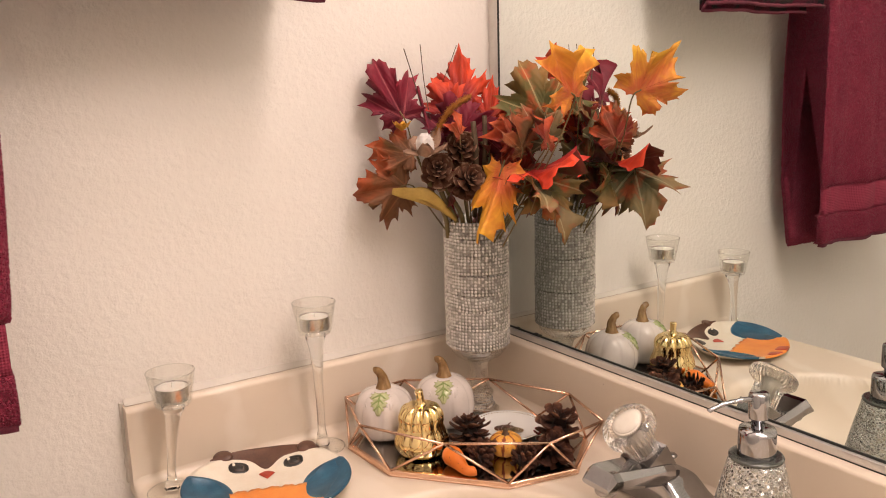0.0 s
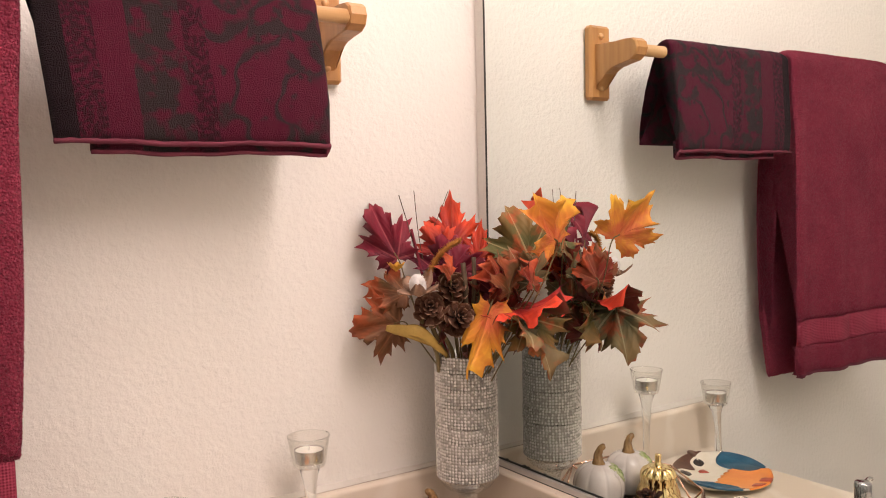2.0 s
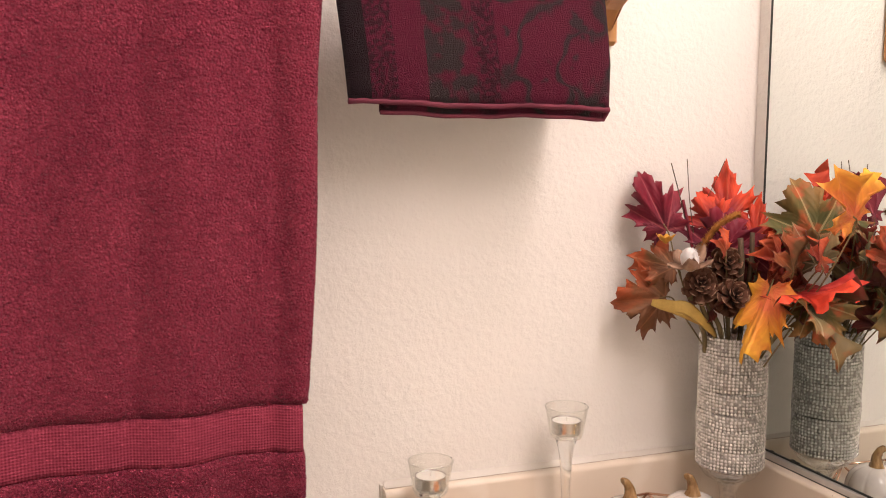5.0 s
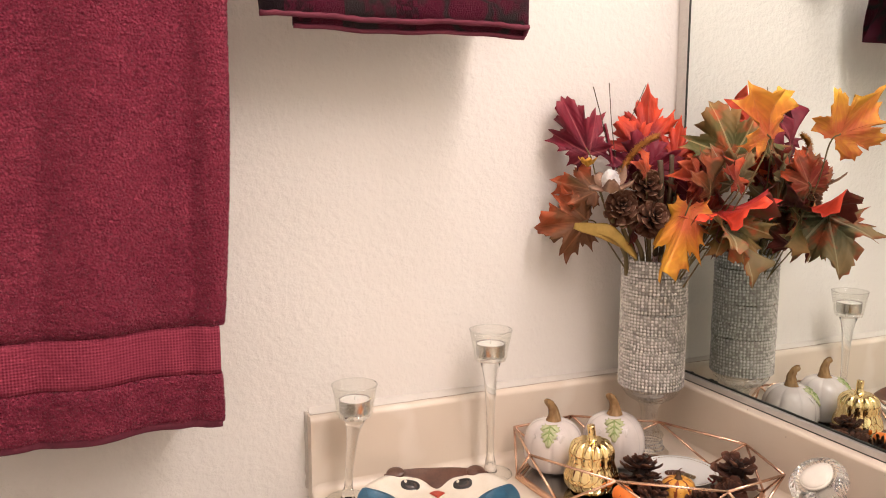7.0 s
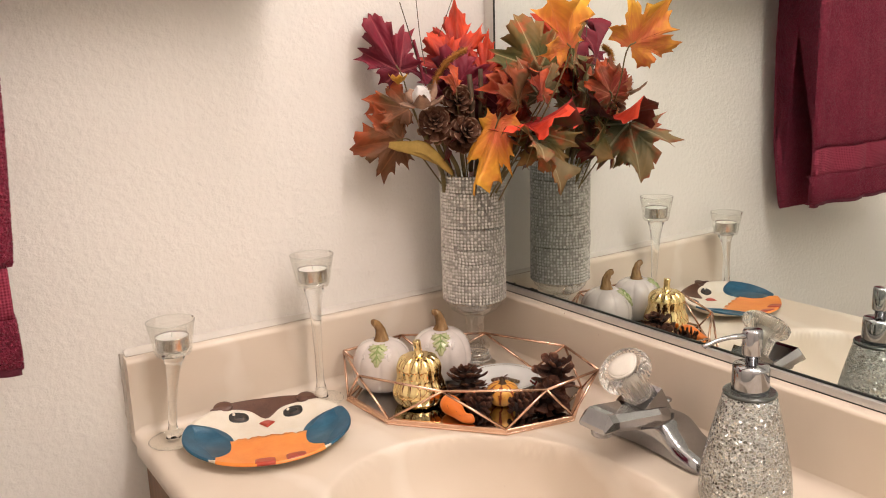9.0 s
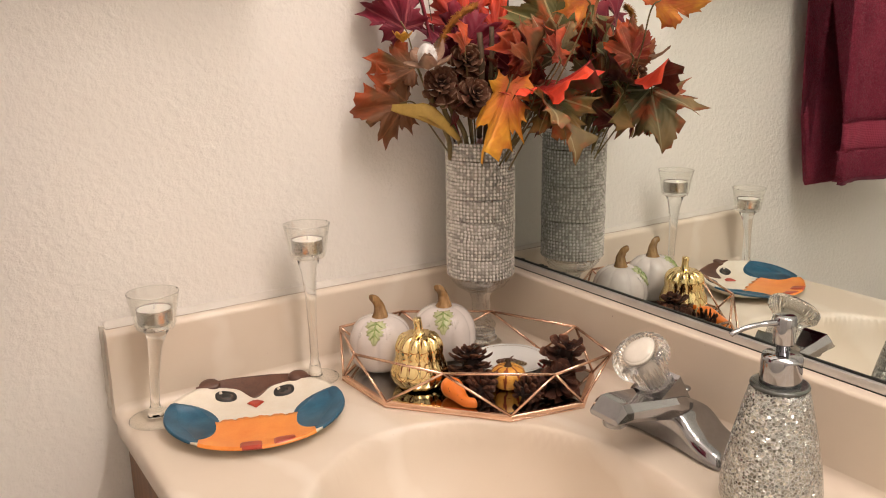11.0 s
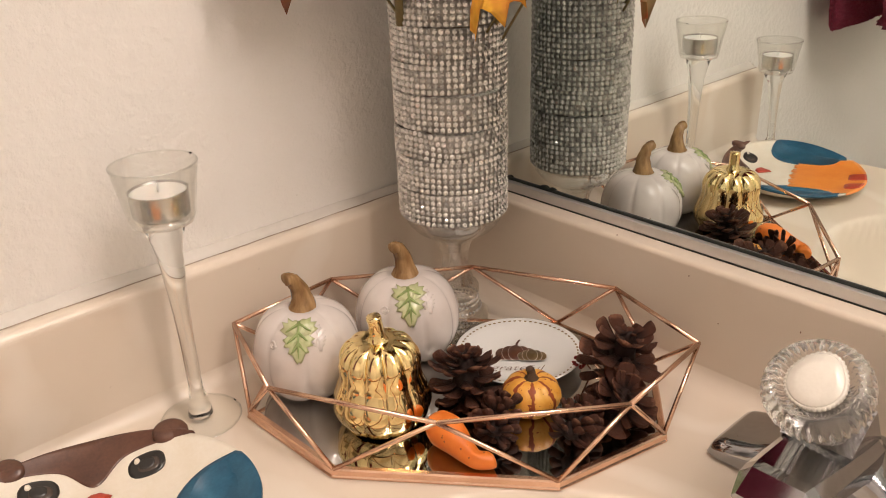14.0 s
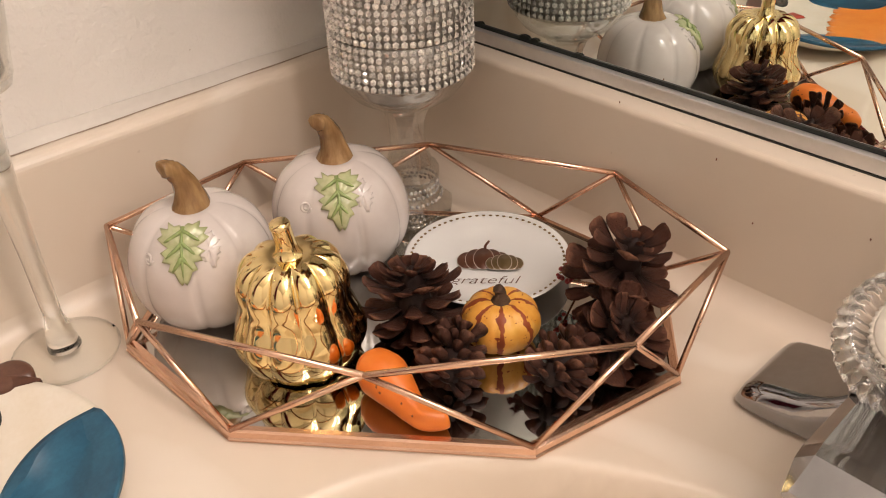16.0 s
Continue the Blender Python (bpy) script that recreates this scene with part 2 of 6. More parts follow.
def cone_scale(name, root, blade, tip):
    """A woody scale, dark at its root and paler along its worn tip; a scale is 1 long in its own y."""
    m = Nodes(name)
    at = m.add("ShaderNodeSeparateXYZ")
    m.link(m.coords(), at.inputs[0])
    worn = m.math("ADD", at.outputs["Y"], m.math("MULTIPLY", m.math("SUBTRACT", m.noise(4, 4), 0.5), 0.35))
    own = m.math("MULTIPLY", m.add("ShaderNodeObjectInfo").outputs["Random"], 0.16)
    colour = m.ramp(m.math("SUBTRACT", worn, own), [(0.25, root), (0.70, blade), (0.84, blade), (0.97, tip)])
    m.bump(m.noise(14, 4), 0.5, 0.05)
    return m.set(Base_Color=colour, Roughness=0.60, Specular_IOR_Level=0.28)


def crackle_mosaic():
    """Shattered silvered glass: grey chips of many tilts between pale raised seams."""
    m = Nodes("silver_crackle_mosaic_glass")
    bent = m.add("ShaderNodeMapping")
    m.link(m.coords(), bent.inputs["Vector"])
    cell = m.add("ShaderNodeTexVoronoi", Scale=430.0, Randomness=1.0)
    edge = m.add("ShaderNodeTexVoronoi", Scale=430.0, Randomness=1.0)
    edge.feature = "DISTANCE_TO_EDGE"
    chips = m.add("ShaderNodeTexVoronoi", Scale=900.0)
    for node in (cell, edge, chips):
        m.link(bent.outputs[0], node.inputs["Vector"])
    inner = m.ramp(edge.outputs["Distance"], [(0.03, (0, 0, 0)), (0.10, (1, 1, 1))])
    tint = m.add("ShaderNodeSeparateColor")
    m.link(cell.outputs["Color"], tint.inputs[0])
    fine = m.add("ShaderNodeSeparateColor")
    m.link(chips.outputs["Color"], fine.inputs[0])
    mixed = m.math("ADD", m.math("MULTIPLY", tint.outputs[0], 0.72), m.math("MULTIPLY", fine.outputs[1], 0.28))
    tone = m.ramp(mixed, [(0.10, (0.17, 0.18, 0.17)), (0.42, (0.36, 0.38, 0.36)), (0.74, (0.54, 0.565, 0.535)), (0.94, (0.82, 0.84, 0.81))])
    tilt = m.add("ShaderNodeNormalMap", Strength=0.9)
    m.link(m.mix(0.6, cell.outputs["Color"], (0.5, 0.5, 1.0)), tilt.inputs["Color"])
    node = m.add("ShaderNodeBump", Strength=0.6, Distance=-0.0008)
    m.link(inner, node.inputs["Height"])
    m.link(tilt.outputs[0], node.inputs["Normal"])
    m.link(node.outputs[0], m.bsdf.inputs["Normal"])
    return m.set(Base_Color=m.mix(inner, (0.58, 0.58, 0.55), tone), Metallic=m.math("MULTIPLY", inner, 0.85), Roughness=0.20, Coat_Weight=0.6)


M_WALL = wall_paint()
M_MARBLE = cultured_marble()
M_CEILING = surface("ceiling_paint", (0.74, 0.72, 0.68), (0.8, 0.78, 0.74), 3, 0.8, bump=0.2, bump_scale=90, distance=0.002)
M_FLOOR = surface("vinyl_floor", (0.34, 0.29, 0.23), (0.45, 0.39, 0.31), 6, 0.45)
M_CAULK = surface("white_caulk", (0.62, 0.575, 0.515), (0.71, 0.665, 0.605), 30, 0.55, bump=0.3, bump_scale=120)
M_OAK = wood("honey_oak", (0.40, 0.185, 0.062), (0.55, 0.275, 0.10), 0.38)
M_OAK_ROD = wood("pale_oak_rod", (0.50, 0.27, 0.11), (0.62, 0.36, 0.16), 0.4, axis=0)
M_CABINET = wood("dark_stained_cabinet_wood", (0.11, 0.045, 0.018), (0.24, 0.11, 0.048), 0.35)
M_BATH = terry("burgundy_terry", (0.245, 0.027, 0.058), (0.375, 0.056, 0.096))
M_BAND = honeycomb("burgundy_dobby_band", (0.235, 0.028, 0.056), (0.315, 0.046, 0.080))
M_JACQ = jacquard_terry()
M_HEM = surface("burgundy_woven_hem", (0.095, 0.010, 0.026), (0.17, 0.020, 0.043), 60, 0.8, bump=0.5, bump_scale=500)
M_CHROME = surface("chrome", (0.33, 0.335, 0.355), (0.42, 0.425, 0.445), 20, 0.07, 0.03, Metallic=1.0)
M_ALU = surface("brushed_aluminium_channel", (0.60, 0.585, 0.57), (0.70, 0.685, 0.67), 30, 0.42, Metallic=0.75)
M_DARK_EDGE = surface("dark_mirror_edge", (0.012, 0.016, 0.013), (0.035, 0.040, 0.034), 60, 0.4)
M_MIRROR = surface("silvered_mirror", (0.83, 0.895, 0.875), (0.84, 0.905, 0.885), 1, 0.004, 0.002, Metallic=1.0)
M_TRAY_MIRROR = surface("smoked_tray_mirror", (0.46, 0.45, 0.43), (0.52, 0.51, 0.49), 8, 0.03, 0.02, Metallic=1.0)
M_ROSE = surface("rose_gold_wire", (0.70, 0.44, 0.31), (0.82, 0.56, 0.42), 40, 0.24, 0.1, Metallic=1.0)
M_GOLD = surface("polished_gold_glaze", (0.87, 0.67, 0.31), (0.93, 0.75, 0.41), 20, 0.07, 0.03, bump=0.012, bump_scale=45, distance=0.002, Metallic=1.0)
M_GLASS = clear_glass("clear_glass")
M_THIN = thin_glass("thin_clear_glass")
M_CRYSTAL = surface("cloudy_crystal_acrylic", (0.95, 0.93, 0.89), (0.99, 0.97, 0.94), 40, 0.04, 0.04, Transmission_Weight=0.95, IOR=1.40, Coat_Weight=0.5)
M_CUT = cut_glass("clear_cut_glass")
M_CUP = cut_glass("clear_cup_glass", 0.05, 2.6, 0.985)
M_CERAMIC = surface("white_glazed_ceramic", (0.63, 0.57, 0.535), (0.72, 0.665, 0.63), 18, 0.14, 0.06, bump=0.05, bump_scale=60, Coat_Weight=0.5, Coat_Roughness=0.05)
M_DISH = surface("white_porcelain", (0.80, 0.80, 0.78), (0.85, 0.85, 0.83), 8, 0.12, 0.04, Coat_Weight=0.5)
M_STEM = wood("brown_glazed_stem", (0.15, 0.070, 0.022), (0.44, 0.27, 0.12), 0.2, scale=55.0)
M_LEAF_GLAZE = surface("green_glazed_leaf", (0.33, 0.40, 0.16), (0.62, 0.60, 0.38), 45, 0.2, bump=0.4, bump_scale=120, Coat_Weight=0.4)
M_GOURD = surface("orange_gourd_skin", (0.78, 0.17, 0.022), (0.88, 0.25, 0.035), 25, 0.38, bump=0.2, bump_scale=180)
M_SPECK = surface("dark_specks", (0.10, 0.03, 0.01), (0.25, 0.07, 0.02), 80, 0.5)
M_CONE = cone_scale("brown_pine_cone_scale", (0.018, 0.007, 0.005), (0.088, 0.031, 0.018), (0.24, 0.105, 0.060))
M_VEIN_GLAZE = surface("dark_green_glaze", (0.21, 0.30, 0.09), (0.33, 0.41, 0.16), 60, 0.2, Coat_Weight=0.4)
M_WAX = surface("white_candle_wax", (0.78, 0.76, 0.71), (0.84, 0.82, 0.78), 40, 0.45, Subsurface_Weight=0.15, Subsurface_Radius=(0.01, 0.008, 0.006))
M_CAP = surface("cream_knob_cap", (0.70, 0.65, 0.57), (0.80, 0.76, 0.68), 60, 0.2, Coat_Weight=0.4)
M_TIN = surface("tealight_aluminium_cup", (0.55, 0.55, 0.54), (0.72, 0.72, 0.70), 50, 0.25, Metallic=1.0)

# ---- the room ----
COUNTER, SPLASH_TOP, FRONT = 0.80, 0.8870, -0.486
BACK_TOP = 0.8822
setting("floor", boxed((-1.7, -2.1, -0.06), (0.12, 0.12, 0.0)), M_FLOOR, "beige vinyl bathroom floor")
setting("ceiling", boxed((-1.7, -2.1, 2.44), (0.12, 0.12, 2.50)), M_CEILING, "white painted ceiling")
setting("wall_towel_bar", boxed((-1.7, 0.0, 0.0), (0.006, 0.12, 2.44)), M_WALL, "off-white orange-peel textured wall behind the towel bar")
setting("wall_mirror", boxed((0.006, -2.1, 0.0), (0.12, 0.12, 2.44)), M_WALL, "off-white textured wall behind the mirror")
setting("wall_opposite", boxed((-1.8, -2.1, 0.0), (-1.7, 0.12, 2.44)), M_WALL, "off-white textured bathroom wall")
setting("wall_far", boxed((-1.8, -2.2, 0.0), (0.12, -2.1, 2.44)), M_WALL, "off-white textured bathroom wall")


def mirror():
    m = thing("wall_mirror_glass", pose(0, 0, 0), "large frameless wall mirror standing on the backsplash in an aluminium channel", "mirror")
    z = BACK_TOP
    part("mirror_glass", boxed((0.0, -1.75, z + 0.0105), (0.0055, -0.0290, 1.93)), M_MIRROR, m, smooth=False)
    part("left_edge", boxed((-0.0008, -0.0288, z + 0.010), (0.0055, -0.0268, 1.93)), M_DARK_EDGE, m, "dark bevelled glass edge", smooth=False)
    part("bottom_edge", boxed((-0.0008, -1.75, z + 0.0082), (0.0050, -0.0290, z + 0.0105)), M_DARK_EDGE, m, "dark desilvered lower edge", smooth=False)
    part("channel", boxed((-0.0055, -1.75, z + 0.0011), (-0.0012, -0.0270, z + 0.0086), 0.0006), M_ALU, m, "aluminium channel", smooth=False)
    part("channel_gap", boxed((-0.0056, -1.75, z + 0.0001), (-0.0012, -0.0270, z + 0.0009)), M_DARK_EDGE, m, "dark gap under the channel", smooth=False)
    rng = random.Random(3)
    for k in range(4):
        y = -0.05 - 0.03 * k + rng.uniform(-0.02, 0.02)
        spot = bmesh.new()
        w, h = rng.uniform(0.002, 0.005), rng.uniform(0.0008, 0.002)
        ring = [Vector((-0.0011, y + w * math.cos(a) * rng.uniform(0.7, 1.2), z + 0.0107 + h * math.sin(a) * rng.uniform(0.6, 1.2)))  for a in (2 * math.pi * i / 9 for i in range(9))]
        rings(spot, [ring, [p + Vector((0.0008, 0, 0)) for p in ring]])
        part("desilvered_spot", spot, M_DARK_EDGE, m, "dark desilvered spot", smooth=False)


mirror()


def vanity_top():
    """Counter with its moulded bowl as one sheet, and both backsplashes."""
    cx, cy, ax, ay, deep = -0.276, -0.391, 0.1365, 0.169, 0.145

    def height(x, y):
        r = math.hypot((x - cx) / ax, (y - cy) / ay)
        z = COUNTER
        if r < 1.10:
            lip = min(1.0, max(0.0, (1.10 - r) / 0.045))
            z -= 0.0060 * lip * lip * (3 - 2 * lip)
        if r < 1.07:
            z -= deep * (1 - (r / 1.07) ** 2) ** 0.66
        edge = x - FRONT
        if edge < 0.010:
            z -= 0.010 - math.sqrt(max(0.0, 0.010**2 - (0.010 - max(edge, 0.0)) ** 2))
        for gap in (-0.0185 - y, -0.0195 - x):
            if gap < 0.012:
                z += 0.012 - math.sqrt(max(0.0, 0.012**2 - (0.012 - max(gap, 0.0)) ** 2))
        return z

    xs = [FRONT, FRONT + 0.0006, FRONT + 0.0015, FRONT + 0.003, FRONT + 0.006] + [FRONT + 0.010 + 0.004 * k for k in range(114)]
    xs = [x for x in xs if x < -0.032] + [-0.0315, -0.0285, -0.0255, -0.0225, -0.0205, -0.0196]
    ys = [-0.0186, -0.0195, -0.0215, -0.0245, -0.0275, -0.0305] + [-0.035 - 0.004 * k for k in range(150)] + [-0.640 - 0.008 * k for k in range(84)]
    bm = bmesh.new()
    rows = [[Vector((x, y, height(x, y))) for x in xs] for y in ys]
    for row in rows:
        row.insert(0, Vector((FRONT, row[0].y, 0.780)))
        row.insert(0, Vector((FRONT + 0.03, row[0].y, 0.778)))
    rings(bm, rows, False, False)
    top = tagged(part("bathroom_counter", bm, M_MARBLE), "almond cultured-marble vanity top with a moulded oval basin", "countertop")
    side = bmesh.new()
    prof = [(-0.0003, 0.79), (-0.0185, 0.79)] + [(-0.0185 + 0.006 * (1 - math.cos(a)), SPLASH_TOP - 0.006 + 0.006 * math.sin(a)) for a in (math.radians(15 * k) for k in range(7))] + [(-0.0003, SPLASH_TOP)]
    rings(side, [[Vector((x, y, z)) for y, z in prof] for x in (FRONT, FRONT + 0.0008, FRONT + 0.003, -0.3, -0.0005)])
    part("side_splash", side, M_MARBLE, top, smooth=False)
    rng = random.Random(17)
    for y, z in ((-0.262, 0.846), (-0.315, 0.861), (-0.238, 0.872), (-0.43, 0.850), (-0.18, 0.884)):
        bit = lathe([(0.0002, 0.0), (0.0005, 0.0001), (0.0001, 0.0003)], 6)
        part("speck", bit, M_SPECK, top, "dark speck on the backsplash", at=pose(-0.0195, y, z, 0, -90, 0) @ Matrix.Diagonal((rng.uniform(0.8, 1.8), 0.8, 1, 1)))
    back = bmesh.new()
    prof = [(-0.0003, 0.79), (-0.0195, 0.79)] + [(-0.0195 + 0.0035 * (1 - math.cos(a)), BACK_TOP - 0.0035 + 0.0035 * math.sin(a)) for a in (math.radians(15 * k) for k in range(7))] + [(-0.0003, BACK_TOP)]
    rings(back, [[Vector((x, y, z)) for x, z in prof] for y in (-0.0190, -0.3, -0.8, -1.31)])
    part("back_splash", back, M_MARBLE, top, smooth=False)
    line = bmesh.new()
    rows = []
    for k in range(121):
        x = FRONT + 0.002 + k * 0.00405
        d, h = 0.0080 + 0.0008 * noise.noise((k * 0.13, 3, 1)), 0.0062 - 0.0030 * (k / 120) ** 2 + 0.0012 * noise.noise((k * 0.11, 0, 5))
        rows.append([Vector((x, -0.0002, SPLASH_TOP - 0.001)), Vector((x, -d, SPLASH_TOP - 0.001)), Vector((x, -d, SPLASH_TOP + 0.0008)), Vector((x, -0.45 * d, SPLASH_TOP + 0.3 * h)), Vector((x, -0.0008, SPLASH_TOP + h)), Vector((x, -0.0002, SPLASH_TOP + h))])
    rings(line, rows)
    dirt = bmesh.new()
    rings(dirt, [[Vector((FRONT + 0.002 + k * 0.0081, y, SPLASH_TOP + z)) for y, z in ((-0.0010, 0.0001), (-0.0088 - 0.0004 * math.sin(k), 0.0001), (-0.0088 - 0.0004 * math.sin(k), 0.0004), (-0.0010, 0.0004))] for k in range(60)])
    part("grime_line", dirt, surface("brown_grime", (0.22, 0.15, 0.10), (0.50, 0.40, 0.31), 60, 0.6), top, "thin dark line of grime at the joint")
    part("caulk_line", line, M_CAULK, top, "bead of white caulk along the wall")
    seam = bmesh.new()
    bead = []
    for k in range(46):
        z, w = 0.80 + 0.002 * k, 0.0030 + 0.0014 * noise.noise((k * 0.22, 7, 2))
        bead.append([Vector((FRONT + 0.0006, 0.0, z)), Vector((FRONT - w, 0.0, z)), Vector((FRONT - 0.6 * w, -0.0035, z)), Vector((FRONT + 0.0006, -0.0042, z))])
    rings(seam, bead)
    part("end_caulk", seam, M_CAULK, top, "rough caulk down the splash's end", smooth=False)


vanity_top()


def vanity_cabinet():
    c = thing("vanity_cabinet", pose(-0.24, -0.66, 0), "dark brown stained wooden vanity cabinet under the counter", "cabinet")
    part("body", boxed((-0.235, -0.65, 0.09), (0.24, 0.655, 0.64)), M_CABINET, c, smooth=False)
    part("front_rail", boxed((-0.235, -0.65, 0.64), (-0.215, 0.655, 0.777)), M_CABINET, c, smooth=False)
    part("end_panel", boxed((-0.215, 0.640, 0.64), (0.24, 0.655, 0.777)), M_CABINET, c, smooth=False)
    part("plinth", boxed((-0.18, -0.65, 0.0), (0.24, 0.655, 0.09)), M_CABINET, c, smooth=False)
    for y in (0.04, 0.36, -0.28, -0.60):
        door = part("door", boxed((-0.252, y, 0.12), (-0.235, y + 0.29, 0.70), 0.003), M_CABINET, c, smooth=False)
        part("panel", boxed((-0.258, y + 0.05, 0.18), (-0.252, y + 0.24, 0.64), 0.003), M_CABINET, door, smooth=False)


vanity_cabinet()


# ---- towel bar and towels ----
ROD_Y, ROD_Z = -0.088, 1.4480


def towel_bar():
    t = thing("towel_bar", pose(-0.56, 0, ROD_Z), "honey-oak towel bar with two wooden brackets on the wall", "towel bar")
    for x in (0.333, -0.345):
        b = part("bracket_plate", boxed((x - 0.021, -0.016, -0.064), (x + 0.021, 0.0, 0.046), 0.004, 1), M_OAK, t, "bevelled oak wall plate", smooth=False)
        arm = bmesh.new()
        side = [(-0.014, -0.052), (-0.024, -0.040), (-0.036, -0.028), (-0.055, -0.020), (-0.075, -0.0165), (-0.093, -0.014), (-0.103, -0.008), (-0.107, 0.002),
                (-0.104, 0.011), (-0.096, 0.016), (-0.080, 0.017), (-0.060, 0.016), (-0.040, 0.017), (-0.014, 0.018)]
        rings(arm, [[Vector((x + dx, 0.92 * y * s - 0.0006, z * s)) for y, z in side] for dx, s in ((-0.0115, 0.97), (-0.0095, 1.0), (0.0095, 1.0), (0.0115, 0.97))])
        part("arm", arm, M_OAK, b, smooth=False)
        for z in (-0.046, 0.030):
            part("screw_plug", lathe([(0.0, 0.0045), (0.003, 0.004), (0.0048, 0.002), (0.005, 0.0)], 16), M_OAK_ROD, b, at=pose(x, -0.0155, z, 90))
    part("rod", tube([(-0.35, ROD_Y, 0), (0.333, ROD_Y, 0)], 0.0085, 20), M_OAK_ROD, t, "pale oak dowel")


towel_bar()


def drape(x0, x1, front, back, thick, wave, nx=90, step=0.006, taper=lambda u, d: 0.0, tuck=0.0):
    """Cloth over the rod: rows across x run from the front hem over the rod to the back hem."""
    bm = bmesh.new()
    path = []
    r = 0.0098 + thick / 2
    for k in range(int((ROD_Z - front) / step), 0, -1):
        path.append((-r, ROD_Z - k * step, k * step, 1))
    path += [(-r * math.cos(a), ROD_Z + r * math.sin(a), 0.0, 0) for a in (math.radians(15 * k) for k in range(13))]
    for k in range(1, int((ROD_Z - back) / step) + 1):
        path.append((r, ROD_Z - k * step, k * step, -1))

    def cloth(side):
        rows = []
        for j in range(nx + 1):
            u = j / nx
            round_off = math.sqrt(max(0.0, 1 - (2 * abs(u - 0.5)) ** 24)) if 0 < u < 1 else 0.0
            row = []
            for k, (dy, z, d, face) in enumerate(path):
                x = x0 + (x1 - x0) * u
                x += taper(u, d) + (tuck * min(1.0, d / 0.08) * (1 - u) if face < 0 else 0.0)
                hem = math.sqrt(max(0.0, min(1.0, min(k, len(path) - 1 - k) / 1.6)))
                t = side * thick / 2 * round_off * (0.25 + 0.75 * hem)
                w = wave(u, d) if face >= 0 else 0.35 * wave(u + 0.13, d)
                y = ROD_Y + dy + (-w * min(1, d / 0.10) if face >= 0 else 0.6 * w * min(1, d / 0.10) + 0.034 * (1 - math.exp(-d / 0.09)))
                a = math.atan2(ROD_Z - z, -dy) if face == 0 else 0.0
                n = Vector((0, -1 if face > 0 else 1 if face < 0 else -math.cos(a), 0 if face else -math.sin(a)))
                fuzz = 0.0009 * noise.noise((x * 90, y * 90 + face * 7, z * 90))
                row.append(Vector((x, y, z)) + n * (t + fuzz))
            rows.append(row)
        return rows

    outer, inner = cloth(1), cloth(-1)
    rows = [a + b[::-1] for a, b in zip(outer, inner)]
    rings(bm, rows)
    return bm


def pile(ob, per_area, tall, wide, material, seed):
    """Short terry tufts over the faces of a cloth that look into the room."""
    rng = random.Random(seed)
    verts, faces = [], []
    me = ob.data
    for p in me.polygons:
        if p.normal.y > -0.15 and p.normal.z < 0.3 and abs(p.normal.x) < 0.8:
            continue
        count = p.area * per_area
        count = int(count) + (rng.random() < count % 1)
        a, b, c = (me.vertices[p.vertices[k]].co for k in (0, 1, -1))
        for _ in range(count):
            q = a + (b - a) * rng.random() + (c - a) * rng.random()
            lean = Vector((rng.uniform(-0.9, 0.9), rng.uniform(-0.5, 0.5), rng.uniform(-1.0, 0.5)))
            d = (p.normal + 0.8 * lean).normalized()
            s = d.orthogonal().normalized()
            s.rotate(Matrix.Rotation(rng.uniform(0, 6.28), 3, d))
            w, h = wide * rng.uniform(0.7, 1.3), tall * rng.uniform(0.5, 1.2)
            o = d.cross(s)
            n = len(verts)
            root = q - 0.0006 * p.normal
            verts += [root + w * s, root + w * (-0.5 * s + 0.87 * o), root - w * (0.5 * s + 0.87 * o), q + h * d]
            faces += [(n, n + 1, n + 3), (n + 1, n + 2, n + 3), (n + 2, n, n + 3)]
    fuzz = bpy.data.meshes.new("terry_pile")
    fuzz.from_pydata(verts, [], faces)
    fuzz.materials.append(material)
    tagged(new("terry_pile", fuzz), kind="stuff").parent = ob


def band(x0, x1, z0, z1, y, thick, wave, material, name, parent, nx=60, label=""):
    """A strip that wraps the lower front of the bath towel."""
    bm = bmesh.new()
    rows = []
    for j in range(nx + 1):
        u = j / nx
        x = x0 + (x1 - x0) * u
        ring = []
        nz = 8
        for k in range(nz + 1):
            z = z0 + (z1 - z0) * k / nz
            ring.append(Vector((x, y(u, ROD_Z - z) - thick / 2 * math.sin(math.pi * min(1, 0.12 + 0.76 * k / nz) ) ** 0.3, z)))
        ring += [Vector((x, p.y + thick, p.z)) for p in reversed(ring)]
        rows.append(ring)
    rings(bm, rows)
    return part(name, bm, material, parent, label)


